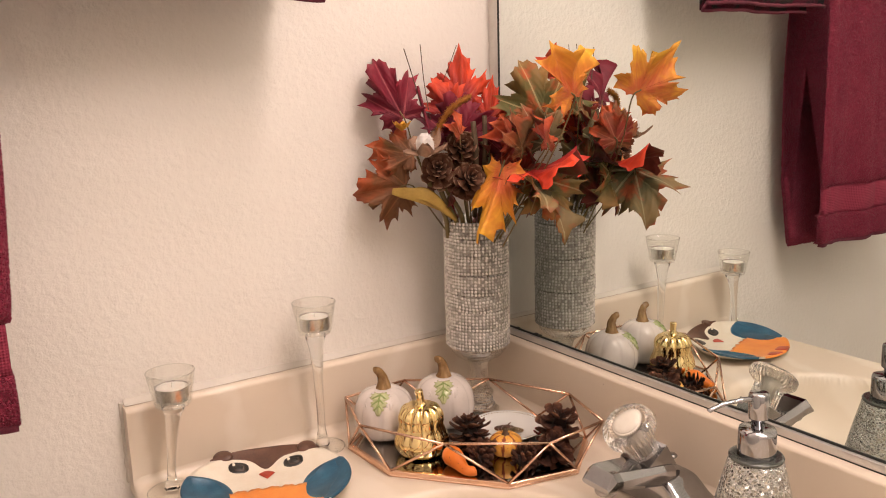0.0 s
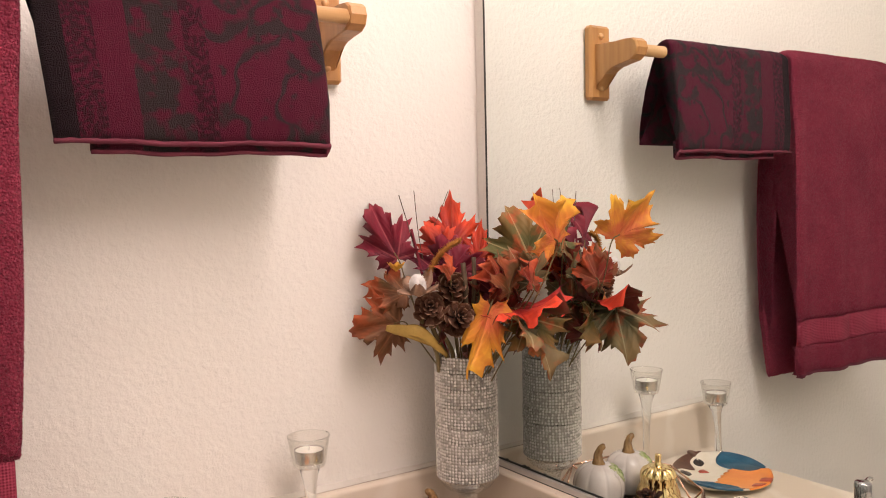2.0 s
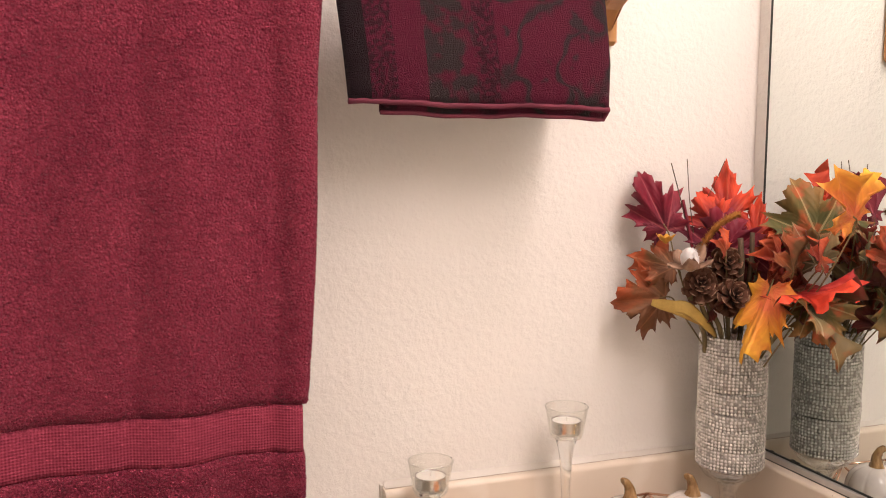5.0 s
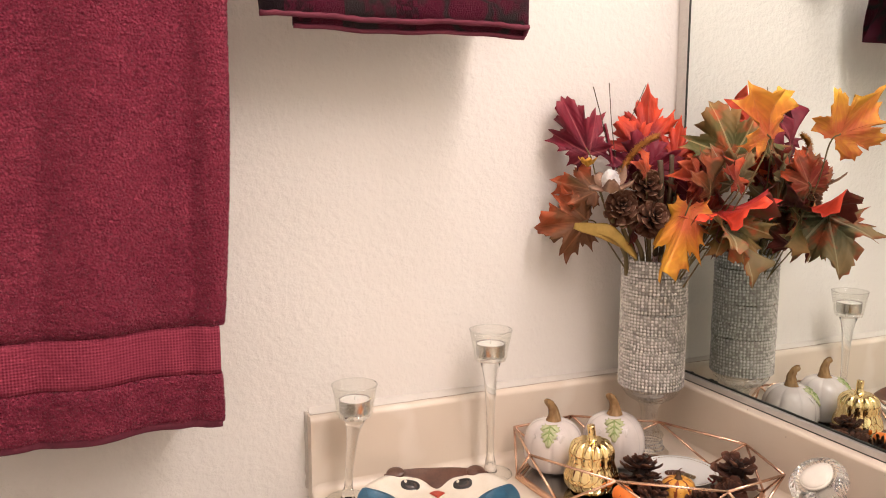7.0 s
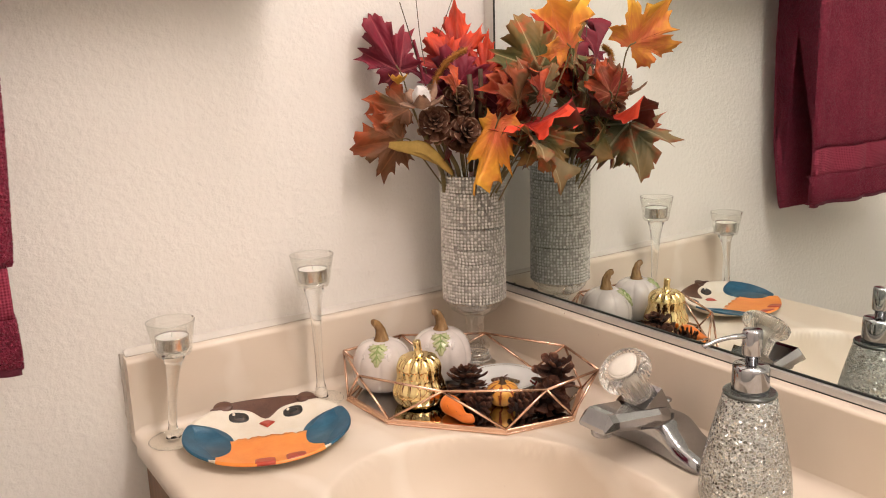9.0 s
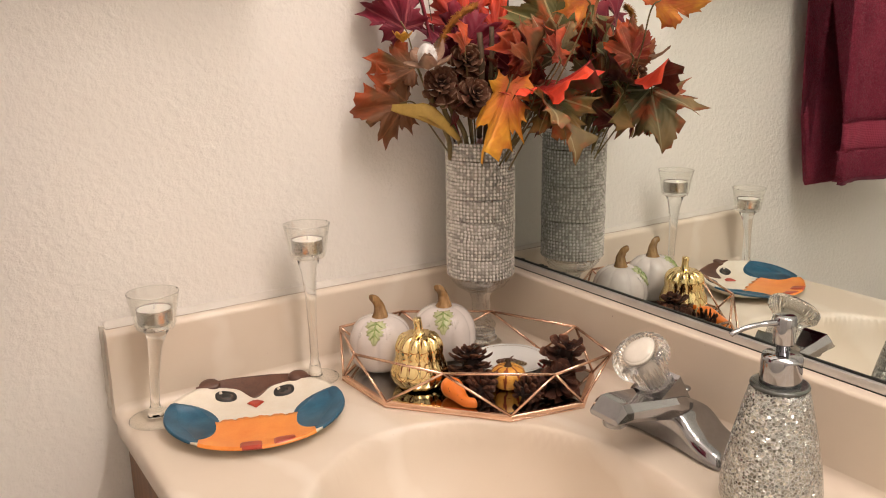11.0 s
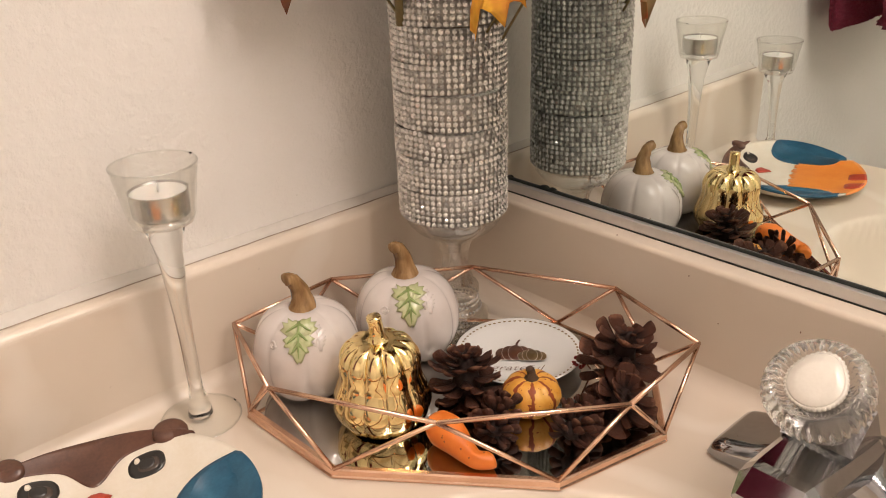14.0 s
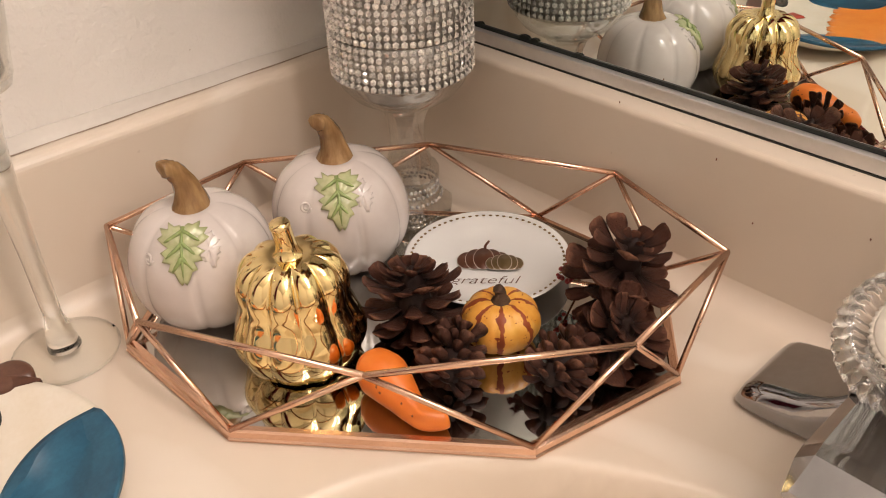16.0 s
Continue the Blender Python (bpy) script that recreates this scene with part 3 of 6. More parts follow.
def bath_towel():
    t = tagged(new("bath_towel"), "burgundy terry bath towel with a woven band, hung over the bar", "towel")

    def wave(u, d):
        fold = 0.009 * math.sin(u * 12.0 + 0.6 + 1.2 * d) + 0.006 * math.sin(u * 21 + 2.0 * d) - 0.011 * math.exp(-(((u - 0.86 - 0.1 * d) / 0.035) ** 2)) - 0.006 * math.exp(-(((u - 0.52 + 0.15 * d) / 0.03) ** 2))
        return fold * (0.35 + 0.50 * d) + 0.002 * math.sin(13 * d + 5 * u)

    def taper(u, d):
        return (u - 0.5) * 2 * (-0.006 + 0.012 * math.sin(d * 6.2 + 0.4)) - (0.014 * max(0.0, d - 0.42) / 0.1 if u > 0.5 else 0) * u + 0.015 * u**4 * math.exp(-((d / 0.09) ** 2))

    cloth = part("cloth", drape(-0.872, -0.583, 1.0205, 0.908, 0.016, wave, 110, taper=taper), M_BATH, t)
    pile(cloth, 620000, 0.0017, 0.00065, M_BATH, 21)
    y = lambda u, d: ROD_Y - 0.0178 - wave(u, d)  # noqa: E731
    band(-0.871, -0.593, 0.9765, 1.0215, y, 0.009, wave, M_BAND, "woven_band", t, label="flat woven band")
    lower = bmesh.new()
    rows = []
    for j in range(61):
        u = j / 60
        x = -0.873 + 0.281 * u
        ring = []
        for k in range(11):
            z = 0.930 + 0.0475 * k / 10
            e = math.sqrt(max(0.0, 1 - (2 * k / 10 - 1) ** 8))
            ring.append(Vector((x, y(u, ROD_Z - z) - 0.007 * (0.3 + 0.7 * e) + 0.0012 * noise.noise((x * 80, z * 80, 2)), z)))
        ring += [Vector((p.x, p.y + 0.014, p.z)) for p in reversed(ring)]
        rows.append(ring)
    rings(lower, rows)
    pile(part("lower_border", lower, M_BATH, t), 620000, 0.0017, 0.00065, M_BATH, 22)
    band(-0.873, -0.5935, 0.9255, 0.9335, y, 0.010, wave, M_HEM, "hem", t, label="stitched hem")


bath_towel()


def hand_towel():
    t = tagged(new("hand_towel"), "burgundy and grey-green patterned hand towel folded over the bar", "towel")

    def wave(u, d):
        return 0.010 + 0.006 * u + 0.003 * math.sin(u * 8 + 1) * (d / 0.15)

    def taper(u, d):
        return 0.016 * (1 - u) * min(1.0, d / 0.16) + 0.003 * u * math.sin(min(1.0, d / 0.16) * 2.6)

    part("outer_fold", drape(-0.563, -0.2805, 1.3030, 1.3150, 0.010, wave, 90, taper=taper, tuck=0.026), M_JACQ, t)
    low = ROD_Z - 1.3030

    def edge(u, dy, dz):
        return Vector((-0.563 + 0.2825 * u + taper(u, low), ROD_Y - 0.0148 - wave(u, low) + dy, 1.3030 + dz + 0.0010 * math.sin(11 * u) + 0.0005 * math.sin(31 * u)))

    inner = bmesh.new()
    rings(inner, [[edge(0.12 + 0.875 * j / 40, dy, dz) for dy, dz in ((0.007, -0.0075), (0.013, -0.0080), (0.014, 0.016), (0.007, 0.016))] for j in range(41)])
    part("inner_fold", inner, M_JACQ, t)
    part("hem", tube([edge(k / 40, -0.0005 - 0.001 * math.sin(4 * k), 0.0010) for k in range(41)], 0.0029, 10), M_HEM, t, "pink-red stitched hem")
    turn = [edge(0.12 + 0.875 * k / 30, 0.008, -0.0085) for k in range(31)] + [edge(0.997, 0.006, -0.0050), edge(0.997, 0.002, -0.001)]
    part("hem", tube(turn, 0.0023, 10), M_HEM, t, "pink-red stitched hem")


hand_towel()

# ---- the tray and what lies in it ----
TRAY_AT = pose(-0.1442, -0.1457, COUNTER, 0, 0, -50.5)
FLOOR_Z = COUNTER + 0.0060


def tray():
    t = thing("mirror_tray", TRAY_AT, "rose-gold wire octagonal tray with a mirrored base, filled with autumn pieces", "tray")
    rim = [(0.1540, -0.001), (0.1065, 0.0705), (0.002, 0.0985), (-0.1005, 0.0710), (-0.150, 0.001), (-0.102, -0.0715), (0.002, -0.0965), (0.108, -0.0700)]
    foot = [(0.1315, 0.0365), (0.066, 0.0855), (-0.062, 0.0865), (-0.1285, 0.037), (-0.1285, -0.0425), (-0.060, -0.0940), (0.069, -0.0925), (0.1315, -0.0435)]
    up = [Vector((x, y, 0.0445)) for x, y in rim]
    down = [Vector((x, y, 0.0062)) for x, y in foot]
    for k in range(8):
        part("rim_wire", tube([up[k], up[(k + 1) % 8]], 0.0015, 10), M_ROSE, t)
        part("strut_wire", tube([up[k], down[k]], 0.0014, 10), M_ROSE, t)
        part("strut_wire", tube([down[k], up[(k + 1) % 8]], 0.0014, 10), M_ROSE, t)
    base = bmesh.new()
    rows = []
    for s, z in ((1.0, 0.0), (1.016, 0.0006), (1.018, 0.0016), (1.012, 0.0026), (1.012, 0.0058), (1.004, 0.0068), (0.978, 0.0070), (0.974, 0.0058)):
        rows.append([Vector((x * s, y * s, z)) for x, y in foot])
    rings(base, rows)
    part("base_frame", base, M_ROSE, t, "rose-gold base frame", smooth=False)
    glass = bmesh.new()
    glass.faces.new([glass.verts.new((x * 0.976, y * 0.976, 0.0060)) for x, y in foot])
    part("base_mirror", glass, M_TRAY_MIRROR, t, "smoky mirrored base", smooth=False)


tray()


def smooth_profile(profile, depth=None, steps=4):
    """A finer profile through the given one, and the crease depths that go with it."""
    fine = [(max(q.x, 0.0003), q.y) for q in arc([(r, z, 0) for r, z in profile], steps)]
    if depth is None:
        return fine
    return fine, [float(np.interp(k / steps, range(len(depth)), depth)) for k in range(len(fine))]


def ribbed(profile, ribs, depth, n=96, sharp=0.55, twist=0.0):
    """A ribbed body: the radius dips in a crease between ribs."""
    def wobble(a, k):
        c = abs(math.sin(ribs * (a + twist) / 2))
        return 1 - depth[k] * (1 - c**sharp) if isinstance(depth, list) else 1 - depth * (1 - c**sharp)
    return lathe(profile, n, wobble)


LOBED = [(0.10, -0.05), (0.20, -0.02), (0.34, -0.07), (0.33, 0.05), (0.52, 0.08), (0.44, 0.18), (0.56, 0.27), (0.42, 0.33), (0.30, 0.38), (0.47, 0.47), (0.36, 0.53), (0.42, 0.62), (0.24, 0.64), (0.30, 0.76), (0.18, 0.80), (0.12, 0.92), (0.05, 1.0)]
LOBED = [(0.0, 0.0), *LOBED, (0.0, 0.95), *[(-x, y) for x, y in reversed(LOBED)]]


def white_pumpkin(x, y, turn, size, leaf_angle):
    p = thing("ceramic_pumpkin", pose(x, y, FLOOR_Z, 0, 0, turn) @ Matrix.Diagonal((1.02, 1.02, 1.01, 1)), "white glazed ceramic pumpkin with a green leaf and brown curved stem", "pumpkin", "white pumpkins in the tray")
    prof = [(0.002, 0.0), (0.016, 0.0005), (0.026, 0.004), (0.033, 0.012), (0.0365, 0.022), (0.037, 0.031), (0.0355, 0.042), (0.0310, 0.0525), (0.0240, 0.0595), (0.014, 0.0635), (0.006, 0.0625), (0.0015, 0.061)]
    prof = [(r * size, 1.00 * z * size) for r, z in prof]
    fine, creases = smooth_profile(prof, [0.0, 0.06, 0.075, 0.065, 0.06, 0.055, 0.055, 0.06, 0.08, 0.09, 0.05, 0.0])
    part("body", ribbed(fine, 8, creases, 112, 0.5), M_CERAMIC, p)
    pts = arc([(0, 0, 0.0590 * size), (0.0006, 0.0, 0.0680 * size), (0.0, 0.001, 0.0760 * size), (-0.003, 0.002, 0.0830 * size), (-0.0065, 0.0025, 0.0862 * size), (-0.0095, 0.003, 0.0862 * size)], 6)
    rad = [size * float(np.interp(k / (len(pts) - 1), [0, 0.10, 0.26, 0.5, 0.75, 0.93, 1.0], [0.0120, 0.0094, 0.0068, 0.0052, 0.0044, 0.0047, 0.0034])) for k in range(len(pts))]
    stem = part("stem", tube(pts, rad, 16), M_STEM, p)
    for v in stem.data.vertices:
        v.co.x += 0.0005 * math.sin(9 * math.atan2(v.co.y, v.co.x + 0.004) + 60 * v.co.z)
    down = list(reversed(prof))
    run = [0.0]
    for (r0, z0), (r1, z1) in zip(down, down[1:]):
        run.append(run[-1] + math.hypot(r1 - r0, z1 - z0))

    def on_skin(angle, across, along, lift):
        """A place on the skin: along runs down from the stem, across round the body, in metres."""
        r = float(np.interp(along, run, [q[0] for q in down]))
        h = float(np.interp(along, run, [q[1] for q in down]))
        a = math.radians(angle) + across / max(r, 0.012)
        steep = min(1.0, along / (0.05 * size))
        crease = 1 - 0.055 * (1 - abs(math.sin(4 * a)) ** 0.5)
        return Vector(((r * crease + lift * steep) * math.cos(a), (r * crease + lift * steep) * math.sin(a), h + lift * (1 - 0.7 * steep)))

    def raised_leaf(name, angle, start, long, wide, tip, material, label):
        def ring(k, lift):
            return [on_skin(angle, u * wide * k, start + long * (0.42 + (v - 0.42) * k), lift + 0.0006 * math.sin(9 * u + 7 * v)) for u, v in LOBED]
        bm = bmesh.new()
        rings(bm, [ring(1.0, -0.0014), ring(1.0, tip), ring(0.86, tip + 0.0007), ring(0.5, tip + 0.0004), ring(0.08, tip)])
        return part(name, bm, material, p, label)

    leaf = raised_leaf("leaf", leaf_angle, 0.0180 * size, 0.0290 * size, 0.0225 * size, 0.0014, M_LEAF_GLAZE, "raised green glazed leaf")
    for u, v, v0 in ((0.0, 0.9, 0.02), (0.36, 0.30, 0.10), (-0.36, 0.30, 0.10), (0.32, 0.55, 0.32), (-0.32, 0.55, 0.32), (0.20, 0.76, 0.55), (-0.20, 0.76, 0.55)):
        line = [on_skin(leaf_angle, u * 0.0225 * size * f, (0.0180 + 0.0290 * (v0 + (v - v0) * f)) * size, 0.0019) for f in (0, 0.35, 0.7, 1.0)]
        part("leaf_vein", tube(line, [0.0011, 0.0009, 0.0008, 0.0004], 6), M_VEIN_GLAZE, leaf, "dark green vein")
    raised_leaf("white_leaf", leaf_angle + 24, 0.0240 * size, 0.017 * size, 0.012 * size, 0.0002, M_CERAMIC, "raised white glazed leaf")
    curl = [on_skin(leaf_angle - 33, math.cos(a) * 0.0030 * (1 - k * 0.05), 0.036 * size + math.sin(a) * 0.0030 * (1 - k * 0.05), 0.0002) for k, a in enumerate(math.radians(36 * j) for j in range(15))]
    part("tendril", tube(curl, 0.0007, 6), M_CERAMIC, p)


white_pumpkin(-0.2136, -0.0778, 10, 0.94, -141)
white_pumpkin(-0.1388, -0.0920, 25, 0.96, -150)


def gold_gourd():
    g = thing("gold_gourd", pose(-0.2036, -0.1425, FLOOR_Z, 0, 0, 12) @ Matrix.Diagonal((0.98, 0.98, 0.87, 1)), "shiny gold ribbed ceramic gourd with a short stem", "gourd")
    prof = [(0.002, 0.0), (0.019, 0.0003), (0.026, 0.004), (0.0305, 0.012), (0.0315, 0.020), (0.0295, 0.028), (0.0270, 0.035), (0.0257, 0.041), (0.0260, 0.047), (0.0258, 0.053), (0.0235, 0.0595), (0.019, 0.0645), (0.012, 0.067), (0.007, 0.0665), (0.002, 0.066)]
    fine, creases = smooth_profile(prof, [0, 0.03, 0.055, 0.065, 0.07, 0.07, 0.065, 0.07, 0.10, 0.14, 0.17, 0.18, 0.14, 0.07, 0.0])
    part("body", ribbed(fine, 11, creases, 198, 0.7), M_GOLD, g)
    pts = arc([(0, 0, 0.064), (0, 0, 0.070), (-0.0005, 0.0005, 0.078), (-0.0015, 0.001, 0.0855)], 5)
    part("stem", tube(pts, [0.0105, 0.0085, 0.007, 0.0062, 0.0056, 0.0052, 0.0049, 0.0047, 0.0046, 0.0046, 0.0046, 0.0046, 0.0046, 0.0047, 0.0048, 0.0042][: len(pts)], 12), M_GOLD, g)


gold_gourd()


def orange_gourd():
    g = thing("orange_gourd", pose(-0.1980, -0.201, FLOOR_Z, 0, 0, 8) @ Matrix.Diagonal((0.90, 1.0, 0.88, 1)), "small orange crook-necked gourd lying on the tray", "gourd")
    pts = arc([(0.008, 0.024, 0.0125), (0.007, 0.014, 0.0125), (0.004, 0.003, 0.0108), (0.001, -0.008, 0.0082), (0.0, -0.016, 0.0068), (0.004, -0.0215, 0.0064), (0.0075, -0.0235, 0.0068)], 5)
    rr = [(0, 0.002), (0.03, 0.0065), (0.10, 0.0105), (0.22, 0.0126), (0.34, 0.0106), (0.46, 0.0080), (0.60, 0.0064), (0.8, 0.0060), (0.95, 0.0056), (1.0, 0.003)]
    rad = [float(np.interp(k / (len(pts) - 1), [a for a, _ in rr], [b for _, b in rr])) for k in range(len(pts))]
    part("body", tube(pts, rad, 20), M_GOURD, g)
    rng = random.Random(5)
    for _ in range(18):
        k = rng.randrange(4, len(pts) - 4)
        a = rng.uniform(0.2, 2.9)
        q = pts[k] + Vector((math.cos(a) * rad[k] * 0.93, 0, math.sin(a) * rad[k] * 0.93))
        part("speck", lathe([(0.0007, 0.0), (0.0005, 0.0006), (0.0001, 0.0008)], 6), M_SPECK, g, at=Matrix.Translation(q))


orange_gourd()


def striped_skin():
    m = Nodes("striped_mini_pumpkin_skin")
    at = m.add("ShaderNodeSeparateXYZ")
    m.link(m.coords(), at.inputs[0])
    angle = m.math("ARCTAN2", at.outputs["Y"], at.outputs["X"])
    jitter = m.math("MULTIPLY", m.math("SUBTRACT", m.noise(120, 3), 0.5), 0.55)
    saw = m.math("ABSOLUTE", m.math("SINE", m.math("MULTIPLY", m.math("ADD", angle, jitter), 4.0)))
    stripe = m.math("LESS_THAN", saw, m.math("MULTIPLY", m.noise(60, 2), 0.68))
    base = m.ramp(m.noise(70, 3), [(0.35, (0.72, 0.30, 0.035)), (0.7, (0.84, 0.47, 0.10))])
    spots = m.ramp(m.noise(330, 2), [(0.66, (0, 0, 0)), (0.70, (1, 1, 1))])
    colour = m.mix(m.math("MULTIPLY", stripe, 0.9), base, (0.24, 0.022, 0.010))
    m.bump(m.noise(140, 3), 0.25, 0.001)
    return m.set(Base_Color=m.mix(spots, colour, (0.30, 0.05, 0.015)), Roughness=0.42)


M_DRY = surface("dry_brown_stem", (0.030, 0.014, 0.007), (0.11, 0.058, 0.028), 160, 0.8, bump=0.8, bump_scale=400)


def mini_pumpkin():
    p = thing("mini_pumpkin", pose(-0.1320, -0.2020, FLOOR_Z, 0, 0, 0) @ Matrix.Diagonal((0.92, 0.92, 0.74, 1)), "tiny orange pumpkin with dark red stripes and a brown stem", "pumpkin")
    prof = [(0.001, 0.002), (0.009, 0.0006), (0.0155, 0.004), (0.0195, 0.011), (0.0205, 0.018), (0.0188, 0.025), (0.0145, 0.0305), (0.009, 0.0332), (0.005, 0.0325), (0.001, 0.0315)]
    part("body", ribbed(smooth_profile(prof, None, 3), 10, 0.07, 80, 0.6), striped_skin(), p)
    pts = arc([(0, 0, 0.031), (0, 0, 0.035), (0.0005, 0.001, 0.039), (-0.001, 0.002, 0.0415)], 4)
    part("stem", tube(pts, [0.0075, 0.0058, 0.0046, 0.0039, 0.0034, 0.0031, 0.0029, 0.0028, 0.0028, 0.0029, 0.0031, 0.0031, 0.0024][: len(pts)], 8), M_DRY, p, "dry brown stem")


mini_pumpkin()


def scale_mesh():
    """One woody scale: a thin curved spoon with a narrow root and a rounded, slightly thickened tip."""
    bm = bmesh.new()
    rows = []
    for y, w, z, t in ((0.0, 0.16, 0.0, 0.05), (0.42, 0.24, 0.01, 0.05), (0.64, 0.40, 0.04, 0.05), (0.80, 0.50, 0.09, 0.06), (0.93, 0.47, 0.17, 0.06), (0.99, 0.33, 0.24, 0.05), (1.0, 0.14, 0.25, 0.03)):
        rows.append([Vector((-w, y, z + 0.10 * w)), Vector((0, y, z - t)), Vector((w, y, z + 0.10 * w)), Vector((w * 0.7, y, z + t * 0.7)), Vector((0, y * 1.01, z + t * 1.2)), Vector((-w * 0.7, y, z + t * 0.7))])
    rings(bm, rows)
    me = mesh_of("scale", bm, True)
    me.materials.append(M_CONE)
    return me


SCALE_MESH = scale_mesh()


def pine_cone(m, length, width, count, seed, label, where="pine cones in the tray", name="pine_cone", wild=1.0):
    """A cone whose axis is the pose's z; its scales turn round the core by the golden angle."""
    c = thing(name, m, label, "pine cone", where)
    part("core", lathe([(0.001, 0.0), (width * 0.16, length * 0.06), (width * 0.2, length * 0.4), (width * 0.12, length * 0.8), (0.0005, length * 0.95)], 12), M_CONE, c)
    rng = random.Random(seed)
    for k in range(count):
        f = (k + 0.5) / count
        a = k * 2.39996 + rng.uniform(-0.1, 0.1)
        z = length * (0.04 + 0.86 * f)
        reach = width / 2 * (math.sin(math.pi * (0.22 + 0.68 * f)) ** 0.8) * (1 + wild * rng.uniform(-0.16, 0.14))
        lift = -22 + 50 * f**1.6 + wild * rng.uniform(-12, 12)
        s = reach
        ob = new("scale", SCALE_MESH)
        ob.parent = c
        ob.matrix_basis = pose(0, 0, z, 0, 0, math.degrees(a)) @ pose(0, 0, 0, lift, rng.uniform(-9, 9), 0) @ Matrix.Diagonal((s * rng.uniform(0.38, 0.56), s, s * 0.8, 1))
    return c


CONE_LABEL = "open dark brown pine cone lying on the mirrored tray"
pine_cone(pose(-0.158, -0.171, FLOOR_Z + 0.003, -8, 6, 0), 0.037, 0.047, 66, 1, "large open brown pine cone standing on the mirrored tray")
pine_cone(pose(-0.177, -0.212, FLOOR_Z + 0.0105, 80, 0, 120), 0.032, 0.030, 54, 2, CONE_LABEL, wild=1.4)
pine_cone(pose(-0.148, -0.244, FLOOR_Z + 0.0105, 78, 0, 100), 0.032, 0.030, 54, 3, CONE_LABEL)
pine_cone(pose(-0.108, -0.241, FLOOR_Z + 0.002, 28, -8, 20), 0.032, 0.045, 58, 4, "open brown pine cone lying against another in the tray", wild=1.9)
pine_cone(pose(-0.079, -0.225, FLOOR_Z + 0.009, 18, 4, -25), 0.047, 0.046, 46, 5, "open brown pine cone propped up at the tray's edge", wild=2.1)


def ring_dish():
    d = thing("trinket_dish", pose(-0.0955, -0.1580, FLOOR_Z, 0, 0, -46) @ Matrix.Diagonal((0.97, 0.97, 0.66, 1)), "small round white porcelain dish with a pumpkin print and gold dots", "dish")
    prof = [(0.0005, 0.0), (0.017, 0.0), (0.018, 0.0012), (0.030, 0.0045), (0.039, 0.0095), (0.0445, 0.0145), (0.0450, 0.0155), (0.0440, 0.0158), (0.038, 0.0110), (0.029, 0.0062), (0.017, 0.0032), (0.0005, 0.0030)]
    part("bowl", lathe(prof, 72), M_DISH, d)
    gold = surface("dull_gold_dots", (0.16, 0.10, 0.04), (0.30, 0.20, 0.08), 60, 0.35, Metallic=0.6)
    for k in range(66):
        a = 2 * math.pi * k / 66
        part("rim_dot", lathe([(0.0011, 0.0), (0.0010, 0.0003), (0.0001, 0.0004)], 8), gold, d, at=pose(0.0418 * math.cos(a), 0.0418 * math.sin(a), 0.0140))
    brown = surface("brown_print", (0.085, 0.025, 0.012), (0.13, 0.045, 0.02), 80, 0.4)
    olive = surface("olive_print", (0.10, 0.065, 0.022), (0.16, 0.10, 0.035), 80, 0.4)

    pale = surface("pale_print_line", (0.50, 0.42, 0.36), (0.58, 0.50, 0.44), 80, 0.4)

    def lobes(cx, cy, w, h, n, material, z, tall):
        for k in range(n):
            f = (k - (n - 1) / 2) / max(1, (n - 1) / 2)
            x = cx + f * w * 0.60
            for name, grow, thick, ink in (("print_lobe", 0.0, 0.0002, material), ("print_line", 0.0004, 0.0001, pale)):
                lobe = bmesh.new()
                ring = [Vector((x + (w * 0.36 + grow) * math.cos(a), cy - 0.12 * h * f * f + (h * (1 - 0.24 * f * f) + grow) * math.sin(a), z + 0.0002 * (n - abs(f) * n / 2))) for a in (2 * math.pi * i / 28 for i in range(28))]
                rings(lobe, [ring, [Vector((p.x, p.y, p.z + thick)) for p in ring]])
                part(name, lobe, ink, d, "brown printed pumpkin" if grow == 0.0 else "pale line round the printed rib")
        tip = arc([(cx + 0.001, cy + h * 0.9, z + 0.0005), (cx + 0.001, cy + h * 1.3, z + 0.0006), (cx + 0.003, cy + h * 1.75, z + 0.0008)], 4)
        if tall:
            part("print_stem", tube(tip, 0.0008, 6), material, d)

    lobes(-0.002, 0.0065, 0.0150, 0.0100, 5, brown, 0.0040, True)
    lobes(0.0095, 0.0020, 0.0105, 0.0072, 5, olive, 0.0052, False)
    text = bpy.data.curves.new("grateful", "FONT")
    text.body, text.size, text.align_x, text.shear, text.extrude = "grateful", 0.0115, "CENTER", 0.35, 0.0001
    text.offset = -0.00022
    word = new("printed_word", text)
    word.parent = d
    word.matrix_basis = pose(-0.002, -0.0165, 0.0050) @ Matrix.Diagonal((1.05, 0.85, 1, 1))
    text.materials.append(brown)


ring_dish()


